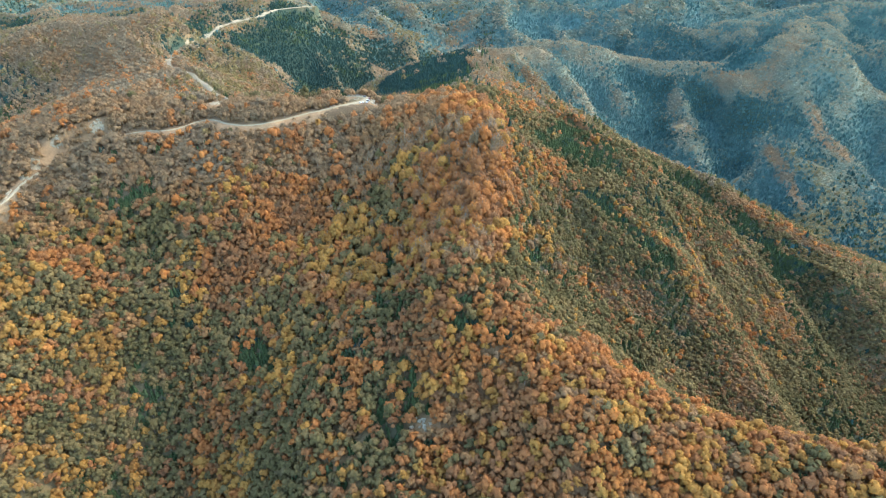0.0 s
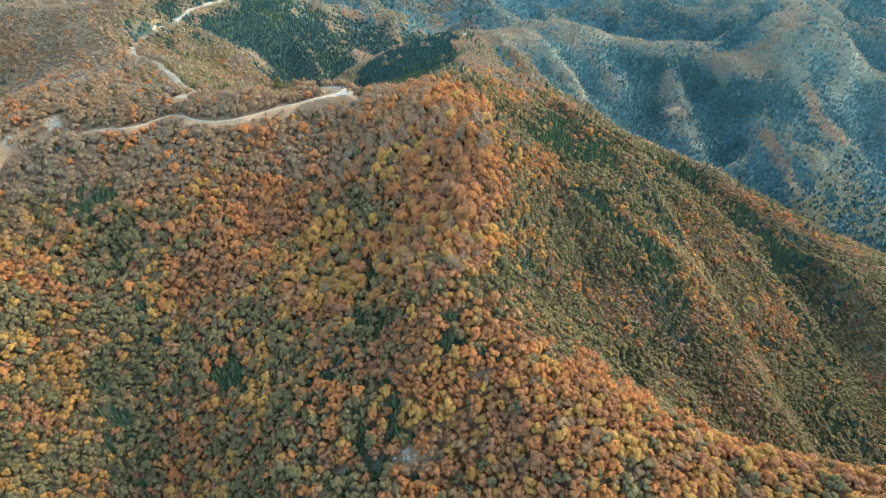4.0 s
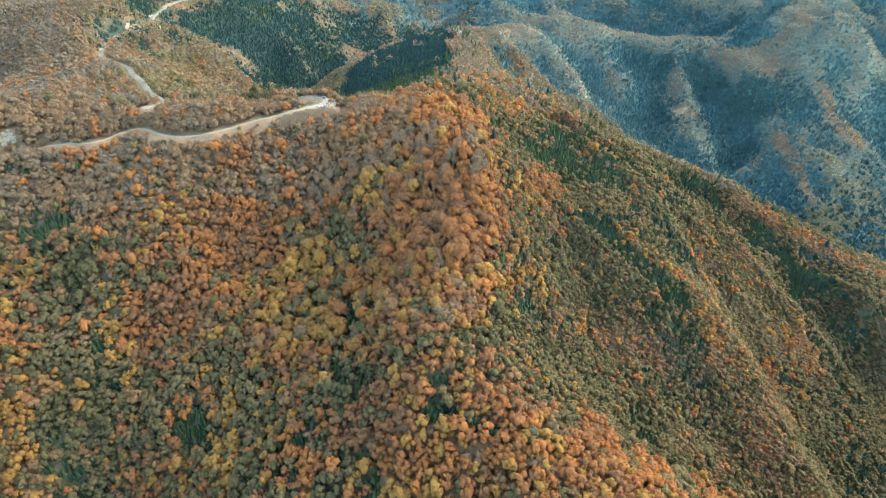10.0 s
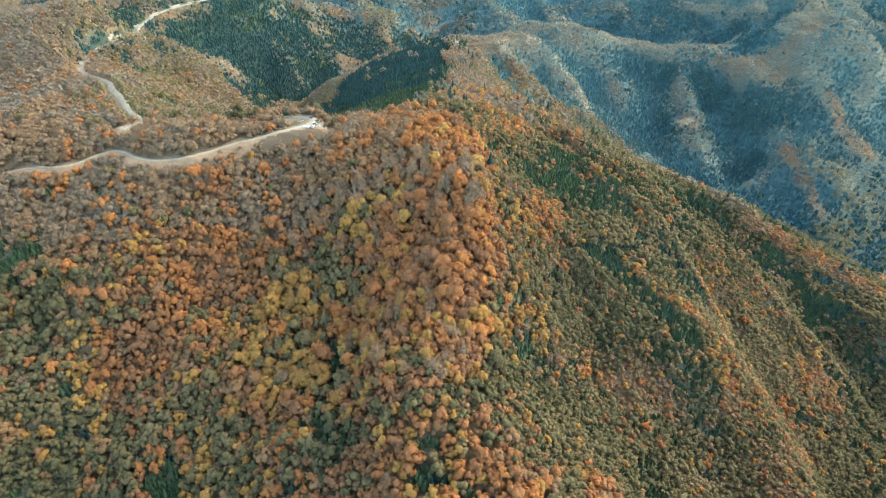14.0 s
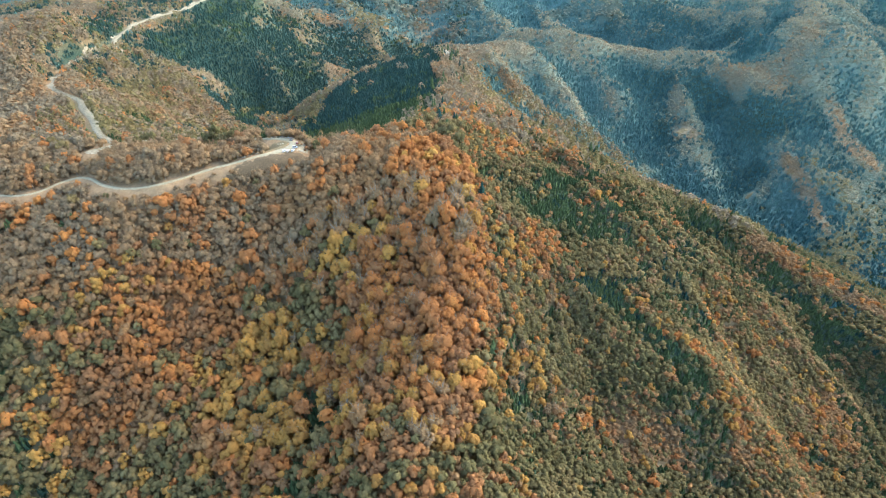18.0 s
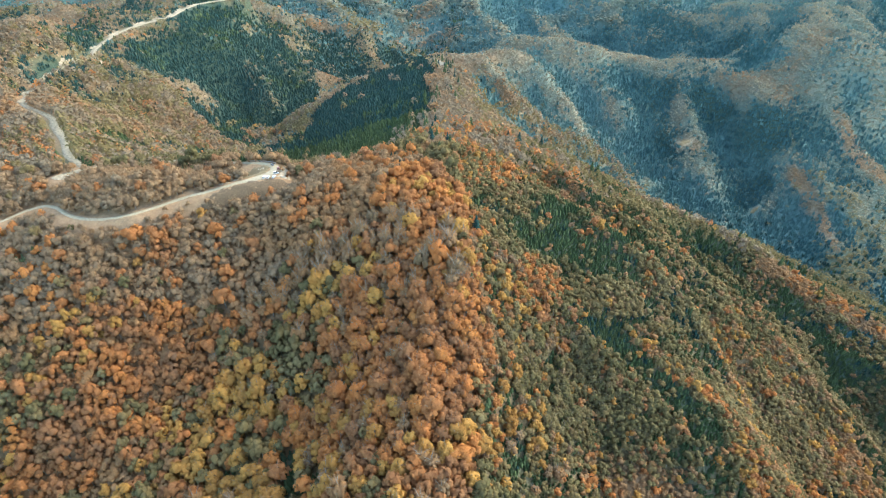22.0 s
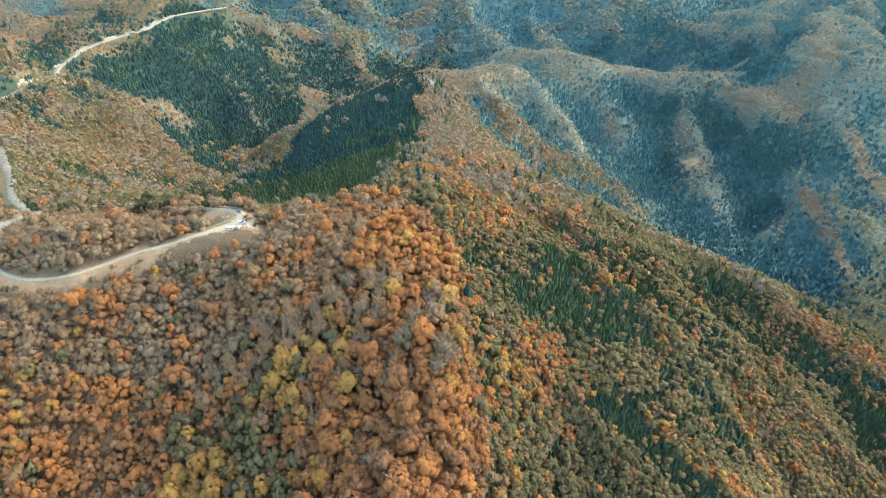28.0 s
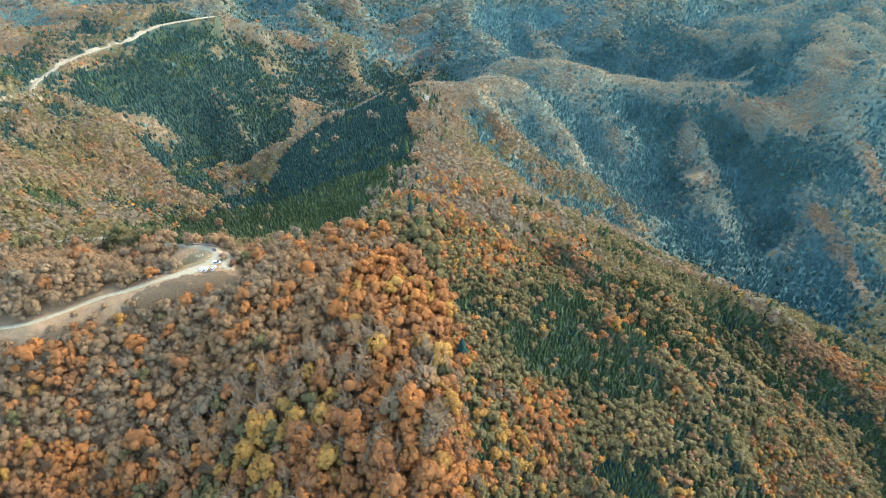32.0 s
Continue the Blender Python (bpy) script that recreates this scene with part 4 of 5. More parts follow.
DETAIL = {  # broad: boughs, leaf clumps, their size; twigs: twigs, their width, boughs, leaf clumps, their size; spruce: (trees,) tiers, points (, squatness)
    "fine": dict(broad=(11, 90, 0.11), twigs=(46, 0.014, 9, 70, 0.11), spruce=(9, 9), many=6),
    "near": dict(broad=(6, 32, 0.16), twigs=(24, 0.022, 5, 26, 0.15), spruce=(5, 3, 4, 0.9), many=8),
    "small": dict(broad=(4, 20, 0.22), twigs=(6, 0.05, 3, 16, 0.22), spruce=(3, 2, 4, 0.8), many=8),
    "mid": dict(tuft=(16, 0.36), spruce=(3, 2, 3, 0.8), many=10),
    "far": dict(tuft=(7, 0.52), spruce=(3, 1, 2, 1.0), many=10),
    "rim": dict(tuft=(5, 0.6), spruce=(2, 1, 2, 0.7), many=10),
}


def crown_of(kind, level, r):
    d = DETAIL[level]
    if kind in ("spruce", "fir"):
        return spruce_crown(r, *d["spruce"]) if level == "fine" else spruce_clump(r, *d["spruce"])
    if "tuft" in d:
        return tuft(r, *d["tuft"])
    if kind == "bare":
        return twig_crown(r, *d["twigs"])
    return crown_shape(r, *d["broad"])


rng = np.random.RandomState(5)


def scatter(x0, x1, y0, y1, step):
    nx_, ny_ = int((x1 - x0) / step), int((y1 - y0) / step)
    i, j = np.meshgrid(np.arange(nx_), np.arange(ny_), indexing="ij")
    x = x0 + (i + 0.5 * (j % 2) + rng.uniform(-0.36, 0.36, i.shape)) * step
    y = y0 + (j + rng.uniform(-0.36, 0.36, i.shape)) * step
    return x.ravel(), y.ravel()


# Open patches: centre and half sizes
OPEN = [(-103, 596, 15, 11), (-112, 568, 22, 6), (-80, 580, 13, 8), (-267, 608, 12, 11), (-13, 226, 7, 6), (458, 986, 12, 8), (533, 866, 11, 6), (60, 933, 9, 12),
        (-454, 500, 7, 9), (-437, 546, 8, 5), (-392, 578, 7, 5)]


def clearing(x, y):
    """True where no tree stands: the roads, their banks, the open patches, and a strip that keeps the roads in the
    camera's view.
    """
    d, _ = near_way(x, y)
    shut = d < np.where((y > 612) & (y < 660) & (x > -240), 0.6, np.where(y > 860, 4.0, 1.0)) + 1.6 * lattice(x, y, 15, 40)
    shut |= (near_way(x, y + 4.0)[0] < np.where(x < -180, 2.6, 1.0)) & ((y < 605) | (x < -255))
    shut |= (near_way(x - 2.0, y + 4.5)[0] < 2.0) & (y > 700)
    for cx, cy, a, b in OPEN:
        shut |= ((x - cx) / a) ** 2 + ((y - cy) / b) ** 2 + 0.5 * lattice(x, y, 9, 41) < 1
    return shut


def fan(x, y):
    return np.abs(x - 15) < np.maximum(np.where(y > 800, 0.86 * y + 110, 1.08 * y + 150), 370)


woods = []
for level, box, step in (("near", (-600, 64, 150, 352), 5.5), ("near", (-600, 64, 348, 640), 6.3), ("small", (58, 505, 287, 640), 3.5), ("near", (58, 505, 150, 292), 5.3), ("mid", (500, 800, 150, 695), 5.6), ("mid", (330, 505, 636, 695), 5.4), ("mid", (-1000, 335, 636, 960), 4.9), ("far", (330, 1000, 690, 960), 4.7),
                         ("mid", (-1000, -596, 300, 640), 7.5), ("far", (-1350, 1350, 955, 1480), 4.7), ("rim", (-1900, 1900, 1470, 2300), 8.5), ("mid", (-330, 360, -60, 160), 5.6), ("far", (-330, 420, -250, -60), 9.5)):
    x, y = scatter(*box, step)
    keep = fan(x, y) & ~clearing(x, y)
    x, y = x[keep], y[keep]
    w = shares(x, y).cumsum(1)
    kind = (rng.rand(len(x), 1) > w).sum(1).clip(0, 6)
    size = step * rng.uniform(0.70, 1.04, len(x))
    size *= np.where(rng.rand(len(x)) < 0.12, 1.25, 1.0)
    size[kind == 3] *= 1.12
    size *= {"far": 0.72, "rim": 0.85, "mid": 0.92}.get(level, 1.0)
    needled = (kind == 4) | (kind == 5)
    size[needled] = step * rng.uniform(0.50, 0.64, needled.sum()) * (1.2 if level == "small" else 1.0)
    # far spruces become the darkest firs: dim hazy slopes put into the tint
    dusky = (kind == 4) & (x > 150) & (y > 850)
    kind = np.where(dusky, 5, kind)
    # tint moves to the hazy stops with distance
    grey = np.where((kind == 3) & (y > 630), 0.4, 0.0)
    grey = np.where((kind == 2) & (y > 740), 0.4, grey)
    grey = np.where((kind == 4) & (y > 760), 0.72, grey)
    size *= np.where((near_way(x, y + 6.0)[0] < 8.0) & (y < 612), 0.5, 1.0)
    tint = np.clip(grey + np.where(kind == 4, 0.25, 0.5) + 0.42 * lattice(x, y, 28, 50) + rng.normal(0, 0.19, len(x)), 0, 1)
    tint = np.where((kind == 3) & (y <= 630), np.where((y > 490) & (x < -60 + 30 * lattice(x, y, 40, 70)), 0.4 + 0.5 * tint, 0.6 * tint), tint)
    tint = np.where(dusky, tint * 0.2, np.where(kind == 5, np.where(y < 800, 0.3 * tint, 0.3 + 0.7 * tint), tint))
    # mixed trees paler on crests, darker in hollows, as relief would be lit
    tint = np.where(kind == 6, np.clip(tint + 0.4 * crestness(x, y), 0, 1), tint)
    woods.append((level, x, y, kind, size, tint))

# Trees that stand one by one on the crest and the slopes below it
OWN = {"beech": 260, "maple": 200, "oak": 260, "bare": 200, "spruce": 55, "fir": 0, "mixed": 0}
own_trees = {k: [] for k in KINDS}
singles = [np.zeros(len(w[1]), bool) for w in woods]
for k, name in enumerate(KINDS):
    cx, cy = (150, 470) if name == "spruce" else (100, 430) if name == "oak" else (0, 420)
    found = []
    for n_, (level, x, y, kind, size, tint) in enumerate(woods):
        if level in ("near", "small"):
            d = np.hypot((x - cx) * 0.8, y - cy)
            found += [(d[i], n_, i) for i in np.nonzero((kind == k) & (d < 260))[0]]
    for d, n_, i in sorted(found)[:OWN[name]]:
        singles[n_][i] = True
        px, py, ps = woods[n_][1][i], woods[n_][2][i], woods[n_][4][i]
        if name == "spruce":
            own_trees[name] += [(px - 0.5 * ps, py + 0.3 * ps, 0.52 * ps), (px + 0.5 * ps, py - 0.4 * ps, 0.46 * ps), (px + 0.3 * ps, py + 0.6 * ps, 0.44 * ps), (px - 0.4 * ps, py - 0.6 * ps, 0.48 * ps)]
        else:
            own_trees[name].append((px, py, ps))

# Single tall spruces along the crests
r = random.Random(44)
for label, lo, hi, count in (("crest_main", 630, 960, 34), ("crest_east", 560, 720, 22), ("crest_main", 440, 620, 3)):
    pts = [p for p in dense(LINES[label], 6) if lo < p.y < hi]
    for _ in range(count):
        p = r.choice(pts)
        own_trees["spruce"].append((p.x + r.uniform(-4, 26), p.y + r.uniform(-14, 8), r.uniform(2.7, 3.9)))

own_trees["spruce"] += [(54, 930, 3.6), (57, 925, 3.0), (68, 936, 3.8), (71, 941, 3.3), (65, 927, 2.8), (50, 936, 3.3)]
WOOD_NAMES = {"beech": ("beech_wood", "dense rust-orange beech wood in autumn leaf", "beech trees"),
              "maple": ("maple_wood", "golden yellow maples scattered through the autumn wood", "maple trees"),
              "oak": ("oak_wood", "olive green oak wood turning brown", "oak trees"),
              "bare": ("leafless_wood", "grey-brown, nearly leafless wood below the ridge, greyer far off to paint haze", "bare trees"),
              "spruce": ("spruce_wood", "dark green spruce stand on the shaded slope, far trees bluer with painted haze", "spruce trees"),
              "fir": ("haze_tinted_fir_wood", "fir forest on the distant mountainsides, haze blue put into its foliage colour", "fir trees"),
              "mixed": ("haze_tinted_mixed_wood", "thin mixed wood on the distant ridges, haze and relief shading put into its colour", "mixed trees")}
for k, name in enumerate(KINDS):
    for level in ("near", "small", "mid", "far", "rim"):
        V, F, M, T, S = [], [], [], [], []
        base = 0
        protos = []
        for q in range(DETAIL[level]["many"]):
            r = random.Random(100 * k + q + {"near": 0, "small": 15, "mid": 30, "far": 60, "rim": 80}[level])
            v, f, rounded = crown_of(name, level, r)
            mi = [0] * len(f)
            if level in ("near", "small") and name not in ("spruce", "fir"):
                sv, sf = stem(1.4, 0.07)
                f, mi, rounded = f + [tuple(i + len(v) for i in t) for t in sf], mi + [1] * len(sf), rounded + [True] * len(sf)
                v = v + sv
            protos.append((np.array([tuple(p) for p in v]), np.array(f), np.array(mi), np.array(rounded)))
        for own, (lv, x, y, kind, size, tint) in zip(singles, woods):
            if lv != level:
                continue
            idx = np.nonzero((kind == k) & ~own)[0]
            if not len(idx):
                continue
            z = height_at(x[idx], y[idx]) - 0.3
            var = rng.randint(0, len(protos), len(idx))
            ang, tall = rng.uniform(0, math.tau, len(idx)), rng.uniform(1.1, 1.42, len(idx)) * (0.62 if level in ("far", "rim") else 0.7 if name in ("spruce", "fir") else 1.0) * (0.82 if name == "bare" else 1.0)
            for q, (pv, pf, pm, ps) in enumerate(protos):
                s = idx[var == q]
                if not len(s):
                    continue
                a, h, zz = ang[var == q], tall[var == q], z[var == q]
                c, n_ = np.cos(a)[:, None], np.sin(a)[:, None]
                sz = size[s][:, None]
                wide = rng.uniform(0.82, 1.18, (len(s), 1))
                drop = 0.0 if name in ("spruce", "fir") else {"far": 0.62, "rim": 0.62, "mid": 0.55}.get(level, 0.42)
                out_v = np.stack([x[s][:, None] + sz * (c * pv[:, 0] * wide - n_ * pv[:, 1]), y[s][:, None] + sz * (n_ * pv[:, 0] * wide + c * pv[:, 1]),
                                  zz[:, None] + sz * h[:, None] * (pv[:, 2] - drop)], -1)
                V.append(out_v.reshape(-1, 3))
                F.append((pf[None] + (base + len(pv) * np.arange(len(s)))[:, None, None]).reshape(-1, 3))
                M.append(np.tile(pm, len(s)))
                S.append(np.tile(ps, len(s)))
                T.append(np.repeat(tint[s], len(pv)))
                base += len(pv) * len(s)
        if not V:
            continue
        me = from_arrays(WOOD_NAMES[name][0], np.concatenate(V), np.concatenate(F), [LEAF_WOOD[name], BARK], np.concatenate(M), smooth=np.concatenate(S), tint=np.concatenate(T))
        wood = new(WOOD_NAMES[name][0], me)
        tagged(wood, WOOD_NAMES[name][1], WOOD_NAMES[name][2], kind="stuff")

TREE_LABELS = {"beech": ("beech_tree", "rust-orange autumn beech tree on the forested slope", "beeches by the crest"),
               "maple": ("maple_tree", "bright golden-yellow maple tree among orange trees", "maples by the crest"),
               "oak": ("oak_tree", "olive green oak tree turning brown on the slope", "oaks below the crest"),
               "bare": ("bare_tree", "leafless grey-brown tree with a thin twiggy crown", "leafless trees by the crest"),
               "spruce": ("spruce_tree", "dark green conical spruce among broadleaf trees", "spruces on the slope")}


def limbs(r, kind):
    """A tapered trunk with rising limbs, radius 1 crown."""
    bm = bmesh.new()

    def rod(a, b, ra, rb, n=6):
        d = (b - a).normalized()
        s = d.orthogonal().normalized()
        t = d.cross(s)
        rings = []
        for p, q in ((a, ra), (b, rb)):
            rings.append([bm.verts.new(p + (s * math.cos(i / n * math.tau) + t * math.sin(i / n * math.tau)) * q) for i in range(n)])
        for i in range(n):
            bm.faces.new((rings[0][i], rings[0][(i + 1) % n], rings[1][(i + 1) % n], rings[1][i]))
        bm.faces.new(rings[1])

    if kind in ("spruce", "fir"):
        rod(Vector((0, 0, -0.4)), Vector((0, 0, 4.2)), 0.13, 0.02)
    else:
        fork = Vector((r.uniform(-0.06, 0.06), r.uniform(-0.06, 0.06), 0.95))
        rod(Vector((0, 0, -0.1)), fork, 0.085, 0.06)
        rod(fork, Vector((0.05, -0.03, 2.2)), 0.05, 0.012)
        for i in range(6):
            a = i / 6 * math.tau + r.uniform(-0.3, 0.3)
            p = fork.lerp(Vector((0.05, -0.03, 2.2)), r.uniform(0.0, 0.45))
            rod(p, p + Vector((math.cos(a) * 0.65, math.sin(a) * 0.65, r.uniform(0.4, 0.9))), 0.035, 0.01, 5)
    me = bpy.data.meshes.new("trunk")
    bm.to_mesh(me)
    bm.free()
    me.materials.append(BARK)
    return me


for k, name in enumerate(KINDS[:5]):
    masters = []
    for q in range(DETAIL["fine"]["many"]):
        r = random.Random(900 + 10 * k + q)
        v, f, rounded = crown_of(name, "fine", r)
        crown_me = from_arrays("crown", np.array([tuple(p) for p in v]), np.array(f), [LEAF_TREE[name]], smooth=np.array(rounded))
        masters.append((crown_me, limbs(r, name)))
    made = []
    r = random.Random(70 + k)
    for n_, (tx, ty, ts) in enumerate(own_trees[name]):
        m = pose(tx, ty, float(height_at(tx, ty)[0]) - (0.2 if name == "spruce" else 0.42 * ts), 0, 0, r.uniform(0, 360)) @ Matrix.Diagonal((ts, ts, ts * (r.uniform(0.85, 1.1) if name == "spruce" else r.uniform(1.1, 1.5)), 1))
        if n_ < len(masters):
            root = new(TREE_LABELS[name][0])
            tagged(root, TREE_LABELS[name][1], "tree", TREE_LABELS[name][2])
            crown_ob, trunk_ob = new("crown", masters[n_][0]), new("trunk", masters[n_][1])
            crown_ob.parent = trunk_ob.parent = root
            root.matrix_basis = m
            made.append(root)
        else:
            t = copy_thing(made[n_ % len(made)], Matrix())
            t.matrix_basis = m

# ---- rocks and banks ----


def part(name, bm, mat, parent, label=""):
    me = bpy.data.meshes.new(name)
    bm.to_mesh(me)
    bm.free()
    me.materials.append(mat)
    ob = new(name, me)
    ob.parent = parent
    return tagged(ob, label)


def box(bm, x0, x1, y0, y1, z0, z1, taper=0.0):
    """A block, narrower at its top by taper on each side."""
    v = [bm.verts.new(p) for p in ((x0, y0, z0), (x1, y0, z0), (x1, y1, z0), (x0, y1, z0),
                                   (x0 + taper, y0 + taper, z1), (x1 - taper, y0 + taper, z1), (x1 - taper, y1 - taper, z1), (x0 + taper, y1 - taper, z1))]
    for f in ((3, 2, 1, 0), (4, 5, 6, 7), (0, 1, 5, 4), (1, 2, 6, 5), (2, 3, 7, 6), (3, 0, 4, 7)):
        bm.faces.new([v[i] for i in f])


def boulder_mesh(seed, sx, sy, sz):
    r = random.Random(seed)
    bm = bmesh.new()
    bmesh.ops.create_icosphere(bm, subdivisions=2, radius=1.0)
    off = Vector((seed * 3.1, seed * 1.7, 0))
    for v in bm.verts:
        k = 1 + 0.45 * noise.noise(v.co * 1.3 + off) + 0.25 * noise.noise(v.co * 3.1 + off)
        v.co = Vector((v.co.x * sx, v.co.y * sy, v.co.z * sz)) * k
    me = bpy.data.meshes.new("boulder")
    bm.to_mesh(me)
    bm.free()
    me.materials.append(ROCK)
    return me


BOULDERS = [boulder_mesh(3 + i, *s) for i, s in enumerate(((1, 0.7, 0.6), (0.8, 1.0, 0.9), (1.2, 0.8, 0.5), (0.5, 0.45, 1.3), (0.7, 0.6, 1.0)))]


def rocks(name, label, group, x, y, a, b, count, size, seed, upright=False):
    """An outcrop: boulders half sunk in the slope, each a part."""
    r = random.Random(seed)
    root = new(name)
    tagged(root, label, "rocks", group)
    z0 = float(height_at(x, y)[0])
    root.location = (x, y, z0)
    for _ in range(count):
        t, d = r.uniform(0, math.tau), math.sqrt(r.random())
        px, py = x + a * d * math.cos(t), y + b * d * math.sin(t)
        s = size * r.uniform(0.4, 1.25)
        ob = new("boulder", BOULDERS[r.choice((3, 4, 1)) if upright else r.randrange(5)])
        ob.parent = root
        ob.matrix_basis = pose(px - x, py - y, float(height_at(px, py)[0]) - z0 + 0.1 * s, r.uniform(-15, 15), r.uniform(-15, 15), r.uniform(0, 360)) @ Matrix.Diagonal((s, s, s, 1))
    return root


def bank(name, label, mat, x, y, a, b, seed, turn=0.0, rise=0.45, fine=1.4):
    """A bare patch of scree, earth or grass that follows the ground, with a ragged rim and a rough face."""
    n_u, n_v = max(6, int(2 * a / fine)), max(6, int(2 * b / fine))
    c, s = math.cos(radians(turn)), math.sin(radians(turn))
    u, v = np.meshgrid(np.linspace(-1, 1, n_u), np.linspace(-1, 1, n_v), indexing="ij")
    px, py = x + c * u * a - s * v * b, y + s * u * a + c * v * b
    rim = 1 - np.hypot(u, v) + 0.35 * lattice(px, py, 6, seed) + 0.2 * lattice(px, py, 2.5, seed + 1)
    z = height_at(px.ravel(), py.ravel()).reshape(px.shape) + np.clip(rim * 6, -1.5, 1) * rise + 0.25 * lattice(px, py, 2.2, seed + 2) * (rim > 0)
    vid_ = np.arange(n_u * n_v).reshape(n_u, n_v)
    q = np.stack([vid_[:-1, :-1], vid_[1:, :-1], vid_[1:, 1:], vid_[:-1, 1:]], -1).reshape(-1, 4)
    keep = (rim.ravel()[q] > -0.3).any(1)
    ob = new(name, from_arrays(name, np.stack([px, py, z], -1).reshape(-1, 3), q[keep], [mat], smooth=False))
    return tagged(ob, label, "bank", kind="structure")


EARTH = rough_material("pale_scree", [(0.3, (0.12, 0.092, 0.058)), (0.5, (0.20, 0.160, 0.108)), (0.75, (0.29, 0.24, 0.17))], 0.45, 0.6, 0.6)
SOIL = rough_material("brown_scrub_soil", [(0.3, (0.060, 0.040, 0.022)), (0.6, (0.092, 0.060, 0.033)), (0.8, (0.125, 0.085, 0.048))], 0.8, 0.7, 0.6)
for k, (x, y, a, b, turn) in enumerate(((-457, 492, 5, 9, 25), (-452, 516, 5, 7, 0), (-446, 532, 5, 6, 10), (-431, 555, 7, 4, 20), (-392, 579, 6, 4, 10), (-398, 575, 4, 3, 0),
                                        (-268, 613, 9, 5, 0), (-401, 792, 6, 9, 10), (-409, 812, 5, 8, 10), (-419, 872, 4, 9, 0), (-418, 912, 6, 9, 20), (-396, 934, 11, 6, 15), (-412, 925, 7, 6, 0), (-416, 985, 4, 10, 0),
                                        (-419, 1050, 5, 14, 5), (-404, 1104, 8, 11, -35), (-386, 1130, 7, 9, -40), (-376, 1155, 6, 14, 5), (-373, 1190, 6, 14, 0), (-364, 1232, 6, 14, -20), (-340, 1262, 9, 6, -30))):
    bank("scree_bank", "pale sunlit scree and cut bank beside the road", EARTH, x, y, a, b, 60 + 3 * k, turn)
for x, y, a, b, k in ((458, 986, 9, 6, 120), (533, 866, 8, 3.5, 124)):
    bank("landslip", "bare earthy landslip scar on the far slope", GRASS, x, y, a, b, k, 20)
bank("grass_island", "dry grass bank inside the hairpin bend", GRASS, -103, 595, 13, 9, 140, 30)
bank("earth_bank", "trampled pale earth at the edge of the lay-by", EARTH, -80, 593, 5, 8, 150, 10)
bank("scrub_bank", "dark brown cleared scrub below the road", SOIL, -114, 568, 24, 7, 160, 18)
bank("scrub_bank", "dark brown cleared scrub below the road", SOIL, -82, 577, 16, 7, 165, 8)
rocks("rock_outcrop", "pale limestone rocks in the road cutting", "rocks by the road", -115, 588, 5, 2.5, 12, 1.3, 21)
rocks("rock_outcrop", "pale limestone rocks in the road cutting", "rocks by the road", -124, 583, 4, 2, 8, 1.2, 22)
rocks("rock_outcrop", "pale limestone rocks on the grass of the hairpin", "rocks by the road", -99, 600, 2.5, 1.5, 6, 0.9, 23)
rocks("rock_outcrop", "tumbled rocks at the edge of the lay-by", "rocks by the road", -79, 588, 3, 3, 9, 0.9, 24)
rocks("rock_crag", "weathered grey limestone crag with upright slabs in the wood", "crags", -13, 226, 11, 9, 30, 1.5, 25, True)
rocks("rock_crag", "white limestone crag among spruces on the summit", "crags", 60, 938, 6, 4, 26, 6.0, 26, True)
for k, (x, y) in enumerate(((-457, 492), (-451, 517), (-431, 556), (-392, 580))):
    rocks("rock_outcrop", "pale rocks on the cut slope above the road", "rocks by the road", x, y, 5, 5, 14, 1.5, 30 + k)

# ---- lay-by: cars, guard rail, posts ----
WHITE, SILVER, DARK, RED = paint("white_car_paint", (0.45, 0.45, 0.43)), paint("silver_car_paint", (0.42, 0.44, 0.46), 0.3, 0.4), paint("dark_car_paint", (0.045, 0.05, 0.06)), paint("maroon_car_paint", (0.16, 0.035, 0.03))
GLASS, RUBBER, STEEL = paint("dark_car_glass", (0.02, 0.025, 0.03), 0.08), paint("tyre_rubber", (0.03, 0.03, 0.03), 0.8), paint("galvanised_steel", (0.50, 0.51, 0.52), 0.4, 0.6)
LAMP, TAIL = paint("headlamp_glass", (0.75, 0.75, 0.72), 0.15), paint("tail_lamp_glass", (0.35, 0.02, 0.02), 0.2)


def profile_solid(bm, pts, half, inset=0.0):
    """A side outline of x, z points drawn out across the car, drawn in towards the roof."""
    lo, hi = min(p[1] for p in pts), max(p[1] for p in pts)
    rows_ = []
    for side in (-1, 1):
        rows_.append([bm.verts.new((x, side * (half - inset * (z - lo) / (hi - lo)), z)) for x, z in pts])
    n_ = len(pts)
    bm.faces.new(rows_[0])
    bm.faces.new(rows_[1][::-1])
    for i in range(n_):
        bm.faces.new((rows_[0][i], rows_[1][i], rows_[1][(i + 1) % n_], rows_[0][(i + 1) % n_]))
    bmesh.ops.recalc_face_normals(bm, faces=bm.faces)


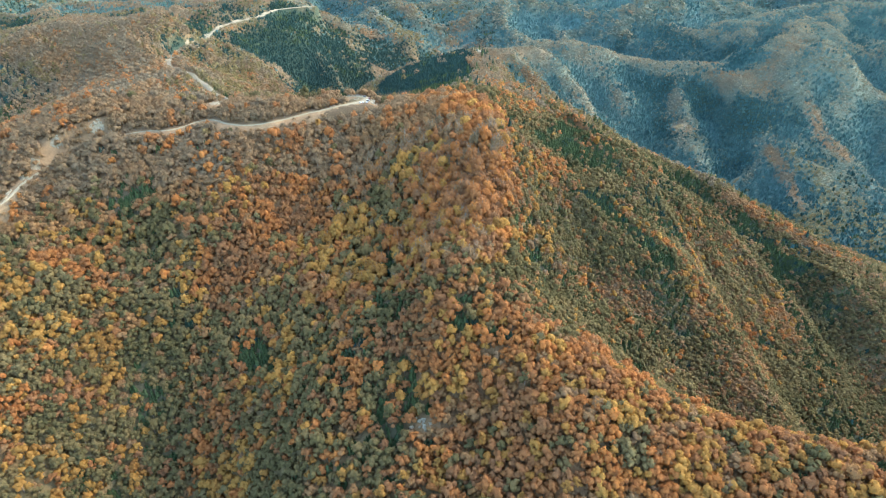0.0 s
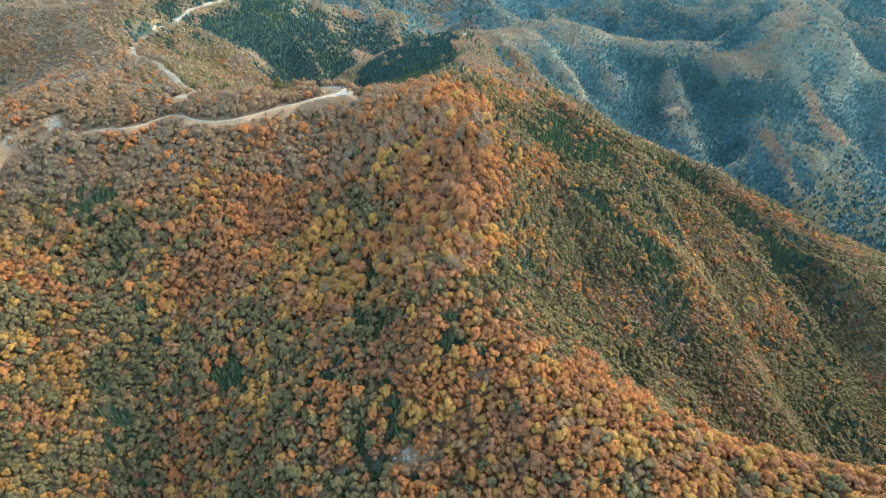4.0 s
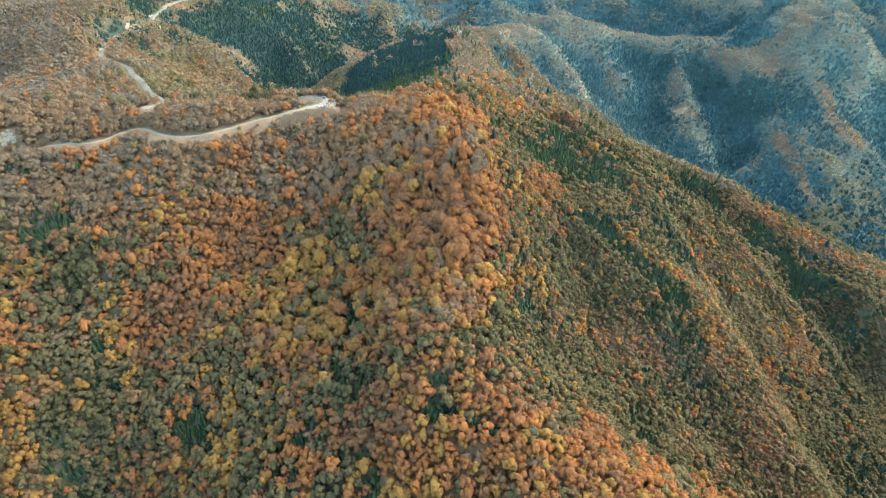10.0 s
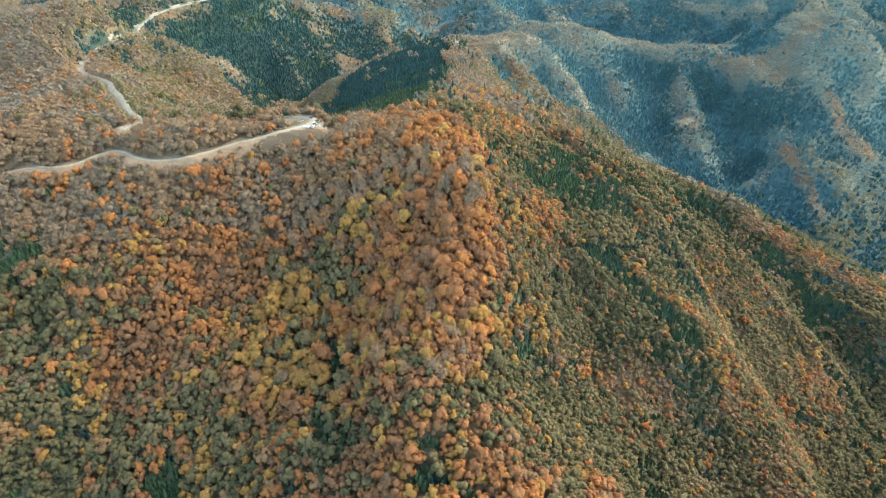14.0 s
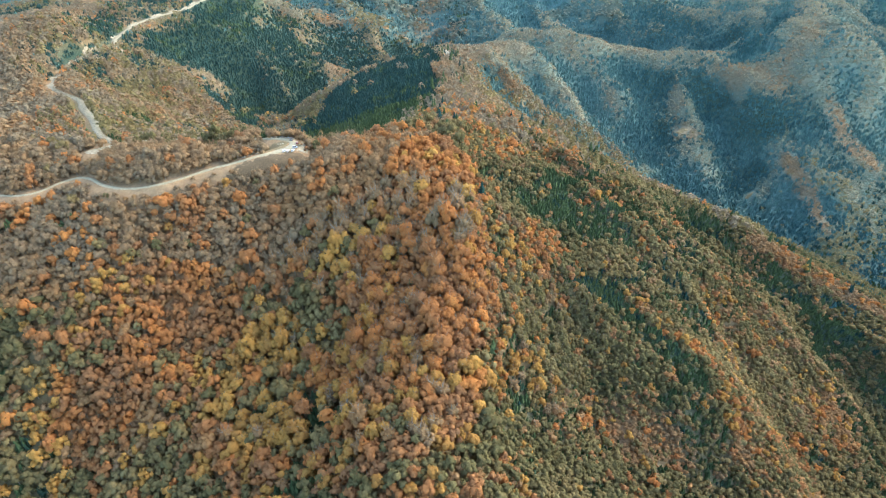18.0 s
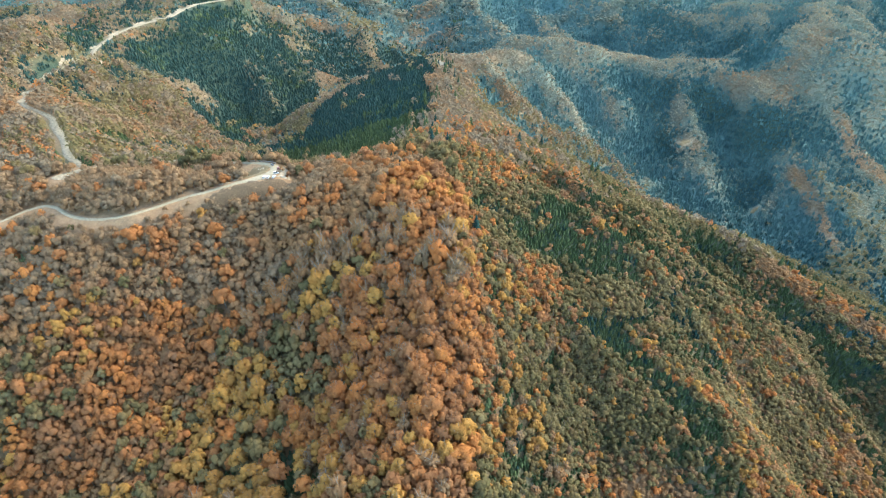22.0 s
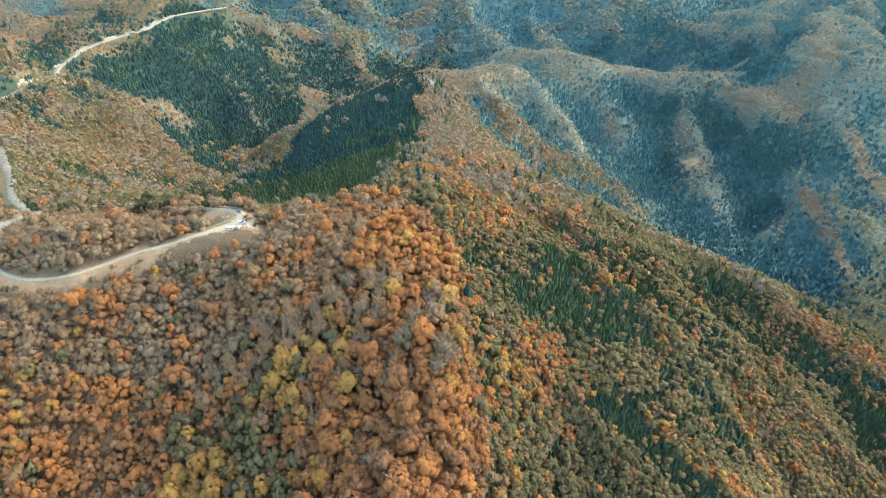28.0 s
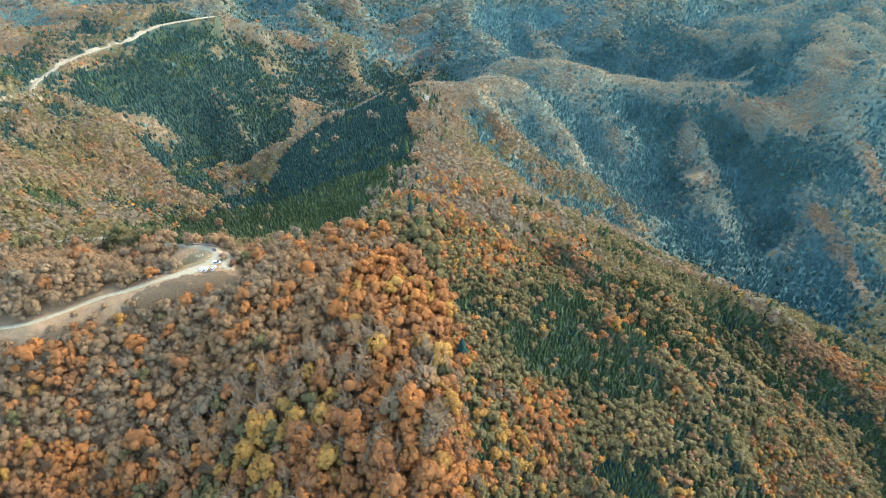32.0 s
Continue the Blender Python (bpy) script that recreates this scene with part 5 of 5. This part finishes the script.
def car(label, mat, m, van=False):
    root = new("parked_car")
    tagged(root, label, "car", "cars in the lay-by")
    bm = bmesh.new()
    profile_solid(bm, [(-2.1, 0.32), (2.1, 0.32), (2.15, 0.62), (1.95, 0.82), (1.0, 0.95), (-2.0, 0.98), (-2.12, 0.7)], 0.88, 0.05)
    bmesh.ops.bevel(bm, geom=bm.edges[:], offset=0.05, segments=1, affect="EDGES")
    part("body", bm, mat, root)
    bm = bmesh.new()
    top = 1.85 if van else 1.46
    profile_solid(bm, [(-1.95, 0.96), (1.05, 0.96), (0.35, top), (-1.5 if not van else -1.85, top)], 0.82, 0.12)
    part("windows", bm, GLASS, root, "dark tinted window band")
    bm = bmesh.new()
    box(bm, -1.5 if not van else -1.85, 0.33, -0.72, 0.72, top - 0.02, top + 0.04, 0.04)
    part("roof", bm, mat, root)
    for sx in (-1.35, 1.3):
        for sy in (-0.8, 0.8):
            bm = bmesh.new()
            bmesh.ops.create_cone(bm, cap_ends=True, segments=14, radius1=0.33, radius2=0.33, depth=0.2, matrix=pose(sx, sy, 0.33, 90, 0, 0))
            wheel = part("wheel", bm, RUBBER, root)
            bm = bmesh.new()
            bmesh.ops.create_cone(bm, cap_ends=True, segments=10, radius1=0.2, radius2=0.18, depth=0.22, matrix=pose(sx, sy, 0.33, 90, 0, 0))
            part("rim", bm, STEEL, wheel)
    for sy in (-0.62, 0.62):
        bm = bmesh.new()
        box(bm, 2.02, 2.17, sy - 0.16, sy + 0.16, 0.62, 0.76)
        part("headlight", bm, LAMP, root)
        bm = bmesh.new()
        box(bm, -2.15, -2.05, sy - 0.14, sy + 0.14, 0.68, 0.86)
        part("tail_light", bm, TAIL, root)
    root.matrix_basis = m
    return root


LOT = 304.1
for label, mat, x, y, turn, van in (("small white hatchback parked in the lay-by", WHITE, -92.6, 583.2, 80, False), ("white saloon car parked beside another", WHITE, -89.6, 583.0, 84, False),
                                    ("white van parked by the edge of the lay-by", WHITE, -84.6, 589.5, 15, True), ("dark car parked at the bend's outer edge", DARK, -90.6, 603.6, 130, False),
                                    ("silver car parked in the lay-by", SILVER, -85.2, 583.6, 75, False), ("dark red car near the rocks of the lay-by", RED, -84.4, 597.5, 100, False)):
    car(label, mat, pose(x, y, LOT, 0, 0, turn), van)

rail_line = [p for p in ROAD_LINE if p.x > -116 and p.y > 603]
rail = new("guard_rail")
tagged(rail, "galvanised steel guard rail round the outside of the hairpin", "guard rail")
outer = []
for k, p in enumerate(rail_line):
    a, b = rail_line[max(0, k - 1)], rail_line[min(len(rail_line) - 1, k + 1)]
    d = (b - a).xy.normalized()
    outer.append((p.xy + Vector((d.y, -d.x)) * (p.w * 0.5 + 0.3), p.z))
bm = bmesh.new()
rings = []
for q, z in outer:
    rings.append([bm.verts.new((q.x + dx, q.y + dx, z + dz)) for dx, dz in ((-0.06, 0.42), (0.06, 0.5), (-0.06, 0.58), (0.06, 0.66), (-0.06, 0.74), (-0.14, 0.74), (-0.14, 0.42))])
for a, b in zip(rings, rings[1:]):
    for i in range(7):
        bm.faces.new((a[i], a[(i + 1) % 7], b[(i + 1) % 7], b[i]))
part("beam", bm, STEEL, rail)
for q, z in outer[::1]:
    bm = bmesh.new()
    box(bm, q.x - 0.2, q.x - 0.08, q.y - 0.06, q.y + 0.06, z - 0.4, z + 0.72)
    part("post", bm, STEEL, rail)
